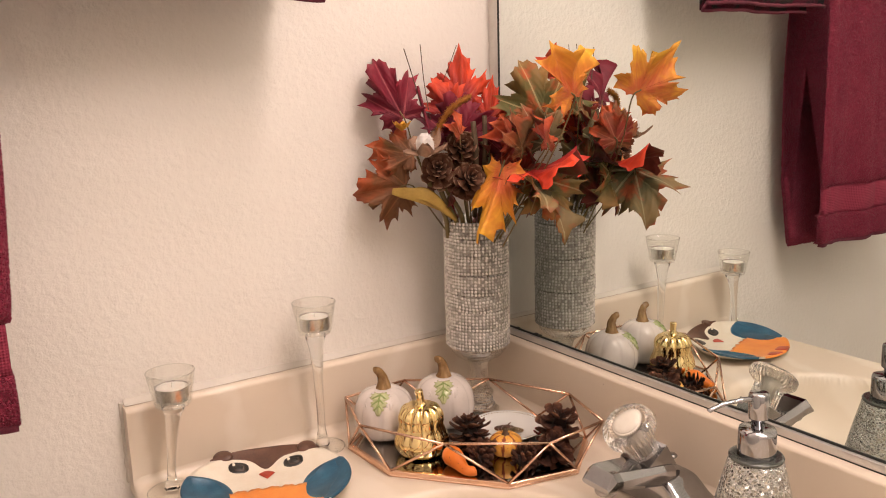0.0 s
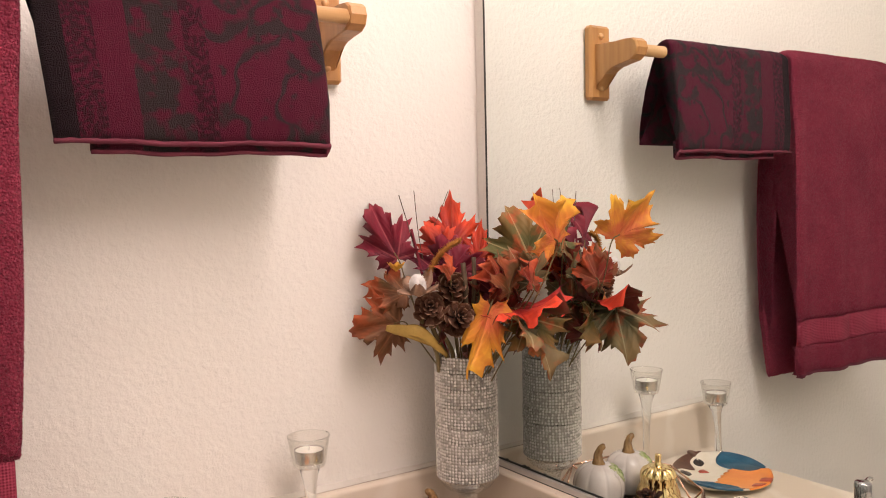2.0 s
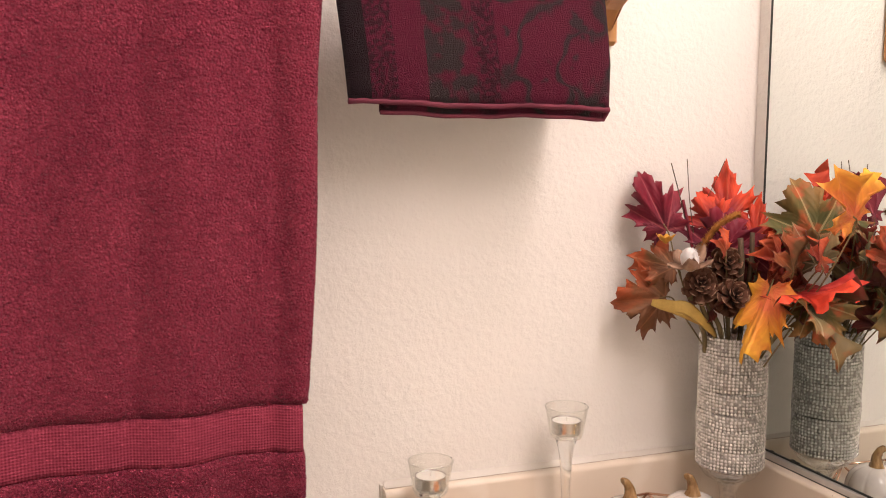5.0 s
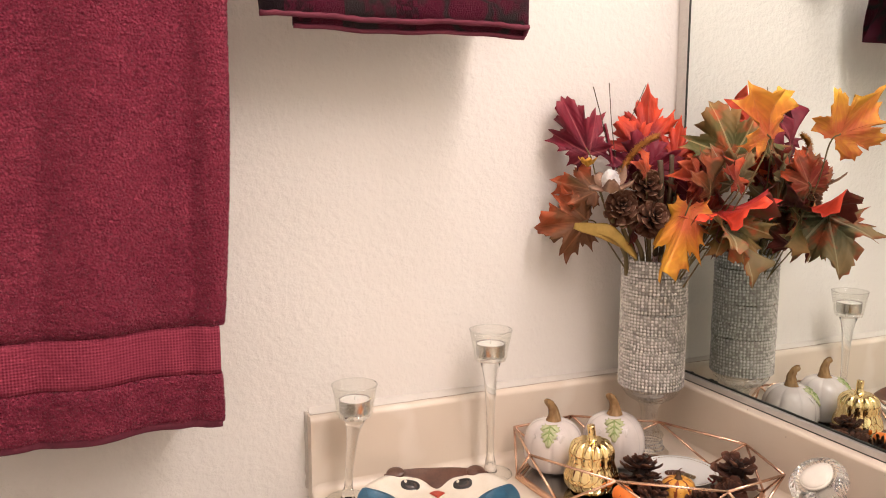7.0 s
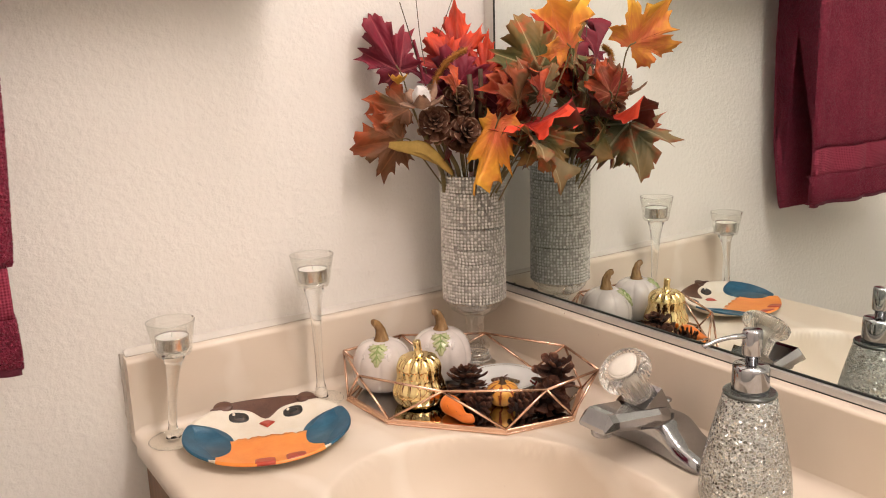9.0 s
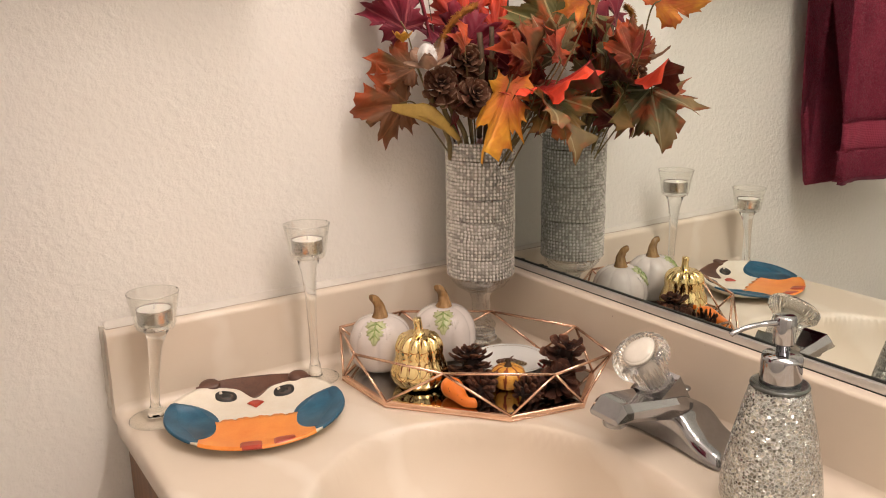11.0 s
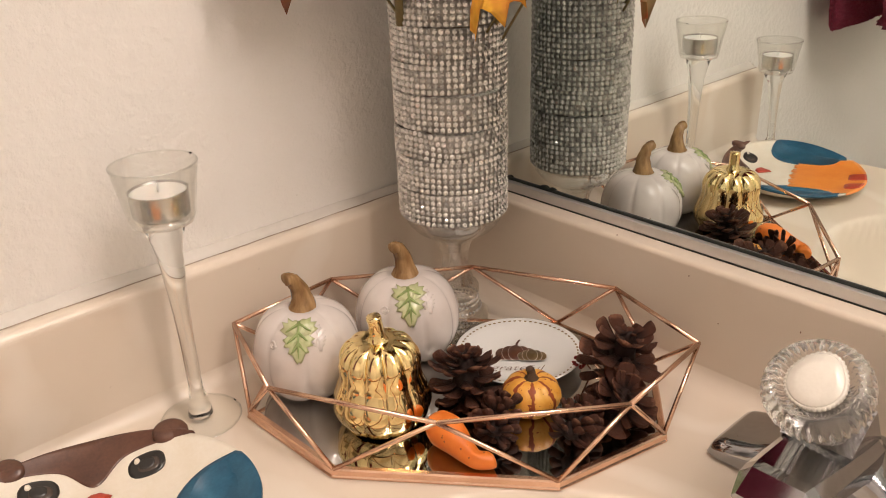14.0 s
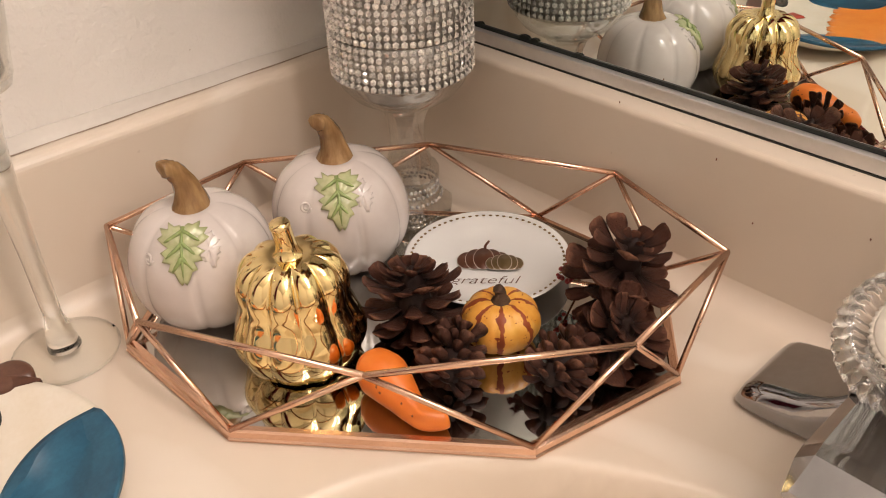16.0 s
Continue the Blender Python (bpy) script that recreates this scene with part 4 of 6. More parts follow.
def berry_sprig():
    """A few dry red berries caught between the dish and the cones."""
    b = thing("berry_sprig", pose(-0.0830, -0.2035, FLOOR_Z + 0.0150, 0, 0, 30), "tiny dry red berry sprig caught between dish and pine cones", "berries")
    red = surface("dry_red_berry", (0.16, 0.012, 0.014), (0.34, 0.035, 0.030), 300, 0.5, bump=0.4, bump_scale=500)
    rng = random.Random(12)
    part("sprig_stem", tube(arc([(0.010, -0.004, -0.012), (0.004, 0.0, -0.002), (-0.004, 0.003, 0.004)], 4), 0.0006, 6), M_SPECK, b)
    for _ in range(14):
        at = (rng.uniform(-0.008, 0.005), rng.uniform(-0.004, 0.006), rng.uniform(-0.003, 0.008))
        r = rng.uniform(0.0009, 0.0016)
        part("berry", lathe([(0.0002, -r), (0.7 * r, -0.7 * r), (r, 0.0), (0.7 * r, 0.7 * r), (0.0002, r)], 8), red, b, at=pose(*at, rng.uniform(0, 90), rng.uniform(0, 90), 0))


berry_sprig()


# ---- candle holders ----
def candle_holder(x, y, top, lean):
    foot_z, cup = COUNTER + 0.0006, top - COUNTER - 0.0006
    h = thing("candle_holder", pose(x, y, foot_z), "tall clear glass candle holder with a flared cup and thin stem", "candle holder", "glass candle holders")
    c0 = cup - 0.036
    prof = [(0.0180, c0 + 0.0052), (0.0195, c0 + 0.0055), (0.0200, c0 + 0.010), (0.0245, cup), (0.0241, cup + 0.0006), (0.0236, cup), (0.0189, c0 + 0.0105), (0.0180, c0 + 0.0058)]
    bowl = part("cup", lathe(prof, 56, close=False), M_CUP, h, at=pose(lean, 0, 0))
    part("cup_base", lathe([(0.0005, c0), (0.0150, c0), (0.0178, c0 + 0.0012), (0.0189, c0 + 0.0050), (0.0005, c0 + 0.0051)], 48), M_CUT, bowl, "thick glass base")
    part("rim", tube([(0.0241 * math.cos(a), 0.0241 * math.sin(a), cup + 0.0004) for a in (2 * math.pi * k / 48 for k in range(49))], 0.0006, 8), M_GLASS, bowl)
    pts = [(lean * (k / 14) ** 1.5, 0, 0.004 + (c0 - 0.0045) * k / 14) for k in range(15)]
    rad = [float(np.interp(k / 14, [0, 0.05, 0.12, 0.4, 0.65, 0.88, 1.0], [0.0080, 0.0074, 0.0044, 0.0045, 0.0057, 0.0080, 0.0122])) for k in range(15)]
    part("stem", tube(pts, rad, 20), M_GLASS, h)
    part("foot", lathe([(0.0005, 0.0), (0.0246, 0.0), (0.0254, 0.0008), (0.0246, 0.0015), (0.010, 0.0024), (0.006, 0.0037), (0.0005, 0.0038)], 56), M_THIN, h)
    part("foot_rim", tube([(0.0252 * math.cos(a), 0.0252 * math.sin(a), 0.0008) for a in (2 * math.pi * k / 56 for k in range(57))], 0.0006, 6), M_GLASS, h)
    t = thing("tealight", pose(x + lean, y, foot_z + c0 + 0.0057), "unlit white tealight candle in a silver metal cup", "candle", "tealights")
    part("metal_cup", lathe([(0.0005, 0.0), (0.0158, 0.0), (0.0164, 0.0008), (0.0168, 0.0142), (0.0170, 0.0150), (0.0165, 0.0150), (0.0162, 0.0135), (0.0005, 0.0132)], 40), M_TIN, t)
    part("wax", lathe([(0.0161, 0.0120), (0.0160, 0.0138), (0.0138, 0.0141), (0.0030, 0.0136), (0.0003, 0.0135)], 36), M_WAX, t)
    part("wick", tube([(0, 0, 0.0135), (0.0003, 0, 0.0165), (0.0010, 0, 0.0195)], 0.0006, 6), M_WAX, t)


candle_holder(-0.455, -0.052, 0.930, 0.009)
candle_holder(-0.2815, -0.0505, 0.9740, -0.001)


# ---- owl plate ----
def glaze(name, dark, light):
    return surface(name, dark, light, 55, 0.34, 0.08, bump=0.12, bump_scale=90, distance=0.0008, Coat_Weight=0.08, Coat_Roughness=0.12)


G_CREAM = glaze("cream_plate_glaze", (0.74, 0.66, 0.53), (0.82, 0.76, 0.66))
G_BLUE = surface("teal_blue_plate_glaze", (0.012, 0.066, 0.128), (0.034, 0.138, 0.225), 55, 0.36, 0.1, bump=0.15, bump_scale=90, distance=0.0008, Specular_IOR_Level=0.35)
G_ORANGE = glaze("orange_plate_glaze", (0.80, 0.22, 0.025), (0.90, 0.33, 0.06))
G_BROWN = glaze("brown_plate_glaze", (0.065, 0.026, 0.016), (0.155, 0.068, 0.040))
G_RED = glaze("red_plate_glaze", (0.36, 0.035, 0.018), (0.50, 0.07, 0.035))
G_BLACK = glaze("black_plate_glaze", (0.012, 0.011, 0.010), (0.03, 0.026, 0.022))
G_AMBER = glaze("brown_iris_glaze", (0.040, 0.026, 0.020), (0.085, 0.056, 0.042))


def owl_plate():
    o = thing("owl_plate", pose(-0.3756, -0.117, COUNTER, 0.0, 0, -20), "painted ceramic owl-shaped plate in cream, blue, orange and brown", "plate")
    ax, ay = 0.0845, 0.0725

    def rim(a):
        """Outline radius factor: an oval with a flatter brow."""
        s = math.sin(a)
        return 1.0 - 0.06 * max(0.0, s) ** 6 + 0.012 * math.cos(4 * a)

    def height(x, y):
        r = math.hypot(x / ax, y / ay)
        f = max(0.0, (r - 0.45) / 0.55)
        s = y / ay / max(r, 1e-6)
        return 0.0072 + (0.0100 + 0.0060 * s) * f * f

    bm = bmesh.new()
    rows = []
    for s in [0.02] + [k / 26 for k in range(1, 27)]:
        rows.append([Vector((s * ax * rim(a) * math.cos(a), s * ay * rim(a) * math.sin(a), height(s * ax * rim(a) * math.cos(a), s * ay * rim(a) * math.sin(a)))) for a in (2 * math.pi * i / 120 for i in range(120))])
    edge = rows[-1]
    rows.append([p + Vector((p.x * 0.004, p.y * 0.004, -0.0012)) for p in edge])
    rows.append([p + Vector((p.x * -0.006, p.y * -0.006, -0.0026)) for p in edge])
    for s, z in ((0.82, 0.0062), (0.68, 0.0032), (0.56, 0.0015), (0.52, 0.0), (0.48, 0.0), (0.05, 0.0)):
        rows.append([Vector((p.x * s, p.y * s, z)) for p in edge])
    rings(bm, rows)
    part("dish", bm, G_CREAM, o)

    def lay(points_of, nu, nv, lift, name, material, label="", loop=True):
        """A raised coat of glaze over a patch of the plate; points_of(u, v) gives its place."""
        patch = bmesh.new()
        skin = []
        for j in range(nv + 1):
            row = []
            for i in range(nu):
                x, y = points_of(i / (nu if loop else nu - 1), j / nv)
                fade = lift * min(1.0, 0.25 + 3 * (1 - j / nv)) if loop else lift
                row.append(Vector((x, y, height(x, y) + 0.0002 + fade)))
            skin.append(row)
        def skirt(row):
            """Carries the glaze over the plate's edge where the patch ends there."""
            return [Vector((p.x * 1.008, p.y * 1.008, p.z - 0.0026)) if math.hypot(p.x / ax, p.y / ay) > 0.985 * rim(math.atan2(p.y / ay, p.x / ax)) else p - Vector((0, 0, 0.0004)) for p in row]
        skin.append(skirt(skin[-1]))
        if not loop:
            skin.insert(0, skirt(skin[0]))
        rings(patch, skin, loop, loop)
        return part(name, patch, material, o, label)

    def inside(cx, cy, dx, dy, s):
        """The share s of the way from a patch's middle to its edge, which stops at the plate's rim."""
        lo, hi = 0.0, 1.0
        for _ in range(12):
            t = (lo + hi) / 2 if lo or hi < 1 else 1.0
            x, y = cx + t * dx, cy + t * dy
            ok = math.hypot(x / ax, y / ay) <= 1.002 * rim(math.atan2(y / ay, x / ax))
            if ok and t == 1.0:
                lo = 1.0
                break
            lo, hi = (t, hi) if ok else (lo, t if t < 1 else 0.999)
        return cx + s * lo * dx, cy + s * lo * dy

    def blob(cx, cy, rx, ry, turn=0.0, lump=0.0):
        def at(u, v):
            a, s = 2 * math.pi * u, 0.02 + 0.98 * v
            k = 1 + lump * math.sin(2 * a + 0.7)
            dx, dy = k * rx * math.copysign(abs(math.cos(a)) ** 0.8, math.cos(a)), k * ry * math.copysign(abs(math.sin(a)) ** 0.8, math.sin(a))
            return inside(cx, cy, dx * math.cos(turn) - dy * math.sin(turn), dx * math.sin(turn) + dy * math.cos(turn), s)
        return at

    def slab(cx, cy, rx, ry):
        def at(u, v):
            a, s = 2 * math.pi * u, 0.02 + 0.98 * v
            c, d = math.cos(a), math.sin(a)
            return inside(cx, cy, rx * abs(c) ** 0.4 * math.copysign(1, c), ry * abs(d) ** 0.4 * math.copysign(1, d), s)
        return at

    def brow(u, v):
        x = -0.058 + 0.116 * u
        low = 0.0615 - 0.014 * math.exp(-((x / 0.011) ** 2)) - 0.006 * math.exp(-((x / 0.030) ** 2)) - 0.010 * (x / 0.058) ** 2
        high = ay * rim(math.atan2(1, x / 0.06)) * math.sqrt(max(0.0, 1 - (x / (ax * 1.01)) ** 2)) * 1.0
        return x, low + (max(high, low + 0.0005) - low) * v

    def breast(u, v):
        x = -0.053 + 0.106 * u
        high = -0.004 + 0.0042 * abs(math.sin(u * math.pi * 6.5)) ** 0.7 + 0.0008 * math.sin(u * 97) - 0.004 * (2 * u - 1) ** 2
        low = -ay * rim(-1.5) * math.sqrt(max(0.0, 1 - (x / (ax * 1.0)) ** 2)) * 1.0
        return x, low + (high - low) * v

    lay(breast, 60, 14, 0.0004, "breast", G_ORANGE, "orange scalloped breast", False)
    lay(brow, 60, 10, 0.0004, "brow", G_BROWN, "brown brow", False)
    for cx, t in ((-0.066, 0.35), (0.066, -0.35)):
        lay(blob(cx, -0.0125, 0.0315, 0.0405, 0.45 * t, 0.02), 56, 16, 0.0006, "wing", G_BLUE, "teal blue wing")
    for cx, cy in ((-0.006, -0.0665), (0.024, -0.0640)):
        lay(slab(cx, cy, 0.0098, 0.0105), 32, 6, 0.0016, "stripe", G_RED, "dark red tail stripe")
    for cx in (-0.029, 0.029):
        lay(blob(cx, 0.0455, 0.0106, 0.0076), 32, 6, 0.0009, "eye", G_BLACK, "black painted eye")
        lay(blob(cx + 0.001, 0.0447, 0.0072, 0.0050), 24, 4, 0.0014, "iris", G_AMBER)
        lay(blob(cx, 0.0455, 0.0055, 0.0042), 24, 4, 0.0019, "pupil", G_BLACK)
        lay(blob(cx - 0.005, 0.0490, 0.0019, 0.0016), 12, 3, 0.0023, "eye_glint", G_CREAM)

    def beak(u, v):
        k = [(0.0, -0.010), (0.0085, 0.002), (0.003, 0.0065), (-0.003, 0.0065), (-0.0085, 0.002)]
        f = u * 5
        i, w = int(f) % 5, f - int(f)
        x, y = k[i][0] * (1 - w) + k[(i + 1) % 5][0] * w, k[i][1] * (1 - w) + k[(i + 1) % 5][1] * w
        return x * (0.02 + 0.98 * v), 0.029 + y * (0.02 + 0.98 * v)

    lay(beak, 40, 5, 0.0022, "beak", G_RED, "small red beak")
    for s in (-1, 1):
        ear = bmesh.new()
        cx, cy = s * 0.045, 0.0590
        dome = []
        for k, z in ((1.0, -0.0030), (1.0, -0.0006), (0.85, 0.0004), (0.5, 0.0008), (0.05, 0.0009)):
            dome.append([Vector((cx + 0.0105 * k * math.cos(a), cy + (0.0105 if math.sin(a) > 0 else 0.0050) * k * math.sin(a), height(cx, cy + 0.004 * k * math.sin(a)) + z)) for a in (2 * math.pi * q / 24 for q in range(24))])
        rings(ear, dome)
        part("ear", ear, G_BROWN, o, "brown ear tuft")


owl_plate()


# ---- faucet ----
def chamfered(half, top, low, cut, low_cut):
    """A cross-section of the spout: an oblong with its four corners cut off."""
    return [(-half + cut, top), (half - cut, top), (half, top - cut), (half, low + low_cut), (half - low_cut, low), (-half + low_cut, low), (-half, low + low_cut), (-half, top - cut)]


def faucet():
    f = thing("faucet", pose(-0.064, -0.3675, COUNTER), "chrome single-handle basin faucet with a clear crystal knob", "faucet")
    base = bmesh.new()
    rows = []
    along = [0.0, 0.008, 0.015, 0.020, 0.024, 0.028, 0.032, 0.037, 0.043, 0.050, 0.057, 0.062, 0.0655, 0.0678, 0.0690]
    tall = [0.0350, 0.0350, 0.0348, 0.0340, 0.0322, 0.0292, 0.0258, 0.0225, 0.0190, 0.0168, 0.0150, 0.0135, 0.0112, 0.0075, 0.0030]
    for y in [-a for a in reversed(along)] + along[1:]:
        h = float(np.interp(abs(y), along, tall))
        w = float(np.interp(abs(y), [0, 0.03, 0.045, 0.060, 0.0665, 0.0690], [0.0225, 0.0235, 0.0250, 0.0250, 0.0235, 0.0205]))
        row = []
        for k in range(28):
            a = 2 * math.pi * k / 28
            c, d = math.cos(a), math.sin(a)
            sx, sz = abs(c) ** 0.32 * (1 if c > 0 else -1), abs(d) ** 0.32 * (1 if d > 0 else -1)
            slope = 1 - 0.16 * max(0.0, sz) * (1 if h < 0.025 else 0.6)
            row.append(Vector((w * sx * slope, y, max(0.0, h / 2 + h / 2 * sz))))
        rows.append(row)
    rings(base, rows)
    part("base", base, M_CHROME, f)
    spout = bmesh.new()
    rows = []
    for x, half, top, low, cut, low_cut in ((0.0020, 0.0175, 0.0430, 0.0270, 0.004, 0.002), (-0.0060, 0.0200, 0.0465, 0.0270, 0.004, 0.002), (-0.0200, 0.0208, 0.0490, 0.0290, 0.0045, 0.003), (-0.0400, 0.0206, 0.0520, 0.0330, 0.0050, 0.004),
                                            (-0.0600, 0.0202, 0.0550, 0.0370, 0.0055, 0.005), (-0.0760, 0.0198, 0.0575, 0.0398, 0.0060, 0.005), (-0.0835, 0.0190, 0.0580, 0.0404, 0.0060, 0.004), (-0.0925, 0.0172, 0.0462, 0.0414, 0.002, 0.002)):
        rows.append([Vector((x, y, z)) for y, z in chamfered(half, top, low, cut, low_cut)])
    rings(spout, rows)
    bmesh.ops.bevel(spout, geom=[e for e in spout.edges if e.calc_face_angle(0) > 0.35], offset=0.0009, segments=2, profile=0.5, affect="EDGES")
    part("spout", spout, M_CHROME, f, "wedge-shaped chrome spout", smooth=False)
    air = part("aerator", lathe([(0.0005, 0.0), (0.0095, 0.0), (0.0104, 0.0012), (0.0106, 0.0100)], 40, lambda a, k: 1 - 0.04 * (0.5 + 0.5 * math.cos(20 * a))), M_CHROME, f, at=pose(-0.0790, 0, 0.0330))
    part("aerator_screen", lathe([(0.0005, -0.0004), (0.0080, -0.0004), (0.0084, 0.0004)], 24), M_DARK_EDGE, air, "dark aerator screen")
    tilt = pose(-0.0240, 0.0035, 0.0575, 0, -36, 0)
    mount = bmesh.new()
    rings(mount, [[Vector((x, y, z)) for x, z in ((-0.0392, 0.0505), (-0.0145, 0.0680), (0.0005, 0.0435), (-0.0200, 0.0400), (-0.0360, 0.0440))] for y in (-0.0150, 0.0210)])
    bmesh.ops.bevel(mount, geom=[e for e in mount.edges if e.calc_face_angle(0) > 0.35], offset=0.0008, segments=2, profile=0.5, affect="EDGES")
    part("handle_mount", mount, M_CHROME, f, "slanted chrome wedge under the knob", smooth=False)

    def cut(a, k):
        """Flutes round the neck, blunt teeth round the rim."""
        if k in (2, 3):
            return 1 - 0.07 * (0.5 + 0.5 * math.cos(28 * a)) ** 1.5
        if 6 <= k <= 8:
            return 1 - 0.055 * (0.5 + 0.5 * math.cos(36 * a)) ** 2
        return 1.0

    prof = [(0.0005, 0.0040), (0.0158, 0.0040), (0.0166, 0.0052), (0.0170, 0.0240), (0.0180, 0.0258), (0.0212, 0.0285), (0.0262, 0.0322), (0.0282, 0.0345), (0.0284, 0.0415), (0.0268, 0.0440), (0.0236, 0.0466), (0.0212, 0.0476), (0.0200, 0.0470), (0.0184, 0.0440), (0.0005, 0.0436)]
    knob = part("knob", lathe(prof, 252, cut), M_CRYSTAL, f, "clear fluted acrylic knob", at=tilt @ Matrix.Diagonal((0.92, 0.92, 0.97, 1)))
    part("knob_core", lathe([(0.0005, 0.006), (0.0080, 0.006), (0.0085, 0.028), (0.0110, 0.038), (0.0005, 0.039)], 30, lambda a, k: 1 - 0.06 * (0.5 + 0.5 * math.cos(30 * a))), M_CAP, knob, "pale core inside the knob")
    drop = lambda a, k: 1 + 0.24 * max(0.0, math.cos(a)) ** 5  # noqa: E731
    part("cap_ring", lathe([(0.0138, 0.0436), (0.0158, 0.0438), (0.0160, 0.0456), (0.0142, 0.0468), (0.0136, 0.0456)], 160, lambda a, k: drop(a, k) * (1 - 0.05 * (0.5 + 0.5 * math.cos(40 * a)))), M_CAP, knob, "pale scalloped ring round the cap")
    part("knob_cap", lathe([(0.0138, 0.0438), (0.0141, 0.0466), (0.0134, 0.0475), (0.0090, 0.0480), (0.0040, 0.0482), (0.0005, 0.0482)], 80, drop), M_CAP, knob, "cream drop-shaped cap")
    rod = part("lift_rod", tube([(0.0093, 0.0, 0.028), (0.0093, 0.0, 0.0425)], 0.0020, 10), M_CHROME, f)
    part("rod_knob", lathe([(0.0015, 0.0), (0.0030, 0.0010), (0.0060, 0.0030), (0.0063, 0.0044), (0.0050, 0.0054), (0.0005, 0.0058)], 24), M_CHROME, rod, at=pose(0.0093, 0.0, 0.0415))


faucet()


# ---- soap dispenser ----
def soap_dispenser():
    s = thing("soap_dispenser", pose(-0.0985, -0.494, COUNTER) @ Matrix.Diagonal((1, 1, 0.86, 1)), "silver crackle-mosaic glass soap dispenser with a chrome pump", "soap dispenser")
    part("bottle", lathe([(0.0005, 0.0), (0.032, 0.0), (0.0362, 0.004), (0.0384, 0.014), (0.0383, 0.026), (0.0360, 0.047), (0.0314, 0.074), (0.0264, 0.099), (0.0225, 0.117), (0.0214, 0.121), (0.0005, 0.121)], 72), crackle_mosaic(), s)
    grey = surface("grey_glass_shoulder", (0.03, 0.036, 0.032), (0.08, 0.088, 0.08), 30, 0.06, Coat_Weight=0.5)
    part("shoulder", lathe([(0.0206, 0.1205), (0.0218, 0.1212), (0.0221, 0.1228), (0.0214, 0.1240), (0.0190, 0.1243), (0.0005, 0.1243)], 48), grey, s, "dark glass shoulder")
    part("collar", lathe([(0.0150, 0.1235), (0.0154, 0.126), (0.0151, 0.147), (0.0145, 0.1505), (0.0005, 0.1515)], 40), M_CHROME, s)
    pump = part("pump", lathe([(0.0052, 0.150), (0.0052, 0.1600), (0.0076, 0.1608), (0.0080, 0.1620), (0.0082, 0.1840), (0.0074, 0.1862), (0.0005, 0.1868)], 32), M_CHROME, s)
    pts = arc([(0, 0, 0.1800), (-0.014, 0.005, 0.1810), (-0.028, 0.010, 0.1798), (-0.040, 0.014, 0.1762), (-0.043, 0.015, 0.1742)], 6)
    part("nozzle", tube(pts, [0.0026] * 8 + [0.0021] * (len(pts) - 8), 12), M_CHROME, pump)


soap_dispenser()

# ---- rhinestone vase ----
VASE_X, VASE_Y = -0.072, -0.071


def stone_mesh(name, material):
    bm = bmesh.new()
    rings(bm, [[Vector((r * math.cos(math.pi * k / 3), r * math.sin(math.pi * k / 3), z)) for k in range(6)] for r, z in ((0.00196, 0.0), (0.00194, 0.0006), (0.00160, 0.0007), (0.00095, 0.0017))])
    me = mesh_of(name, bm, False)
    me.materials.append(material)
    return me


def rhinestone(name, per_object):
    m = Nodes(name)
    rnd = m.add("ShaderNodeObjectInfo").outputs["Random"] if per_object else m.add("ShaderNodeNewGeometry").outputs["Random Per Island"]
    tone = m.ramp(rnd, [(0.0, (0.52, 0.505, 0.48)), (0.4, (0.86, 0.84, 0.80)), (1.0, (0.99, 0.97, 0.93))])
    return m.set(Base_Color=tone, Metallic=0.40, Roughness=0.10, Coat_Weight=0.8, Coat_Roughness=0.03)


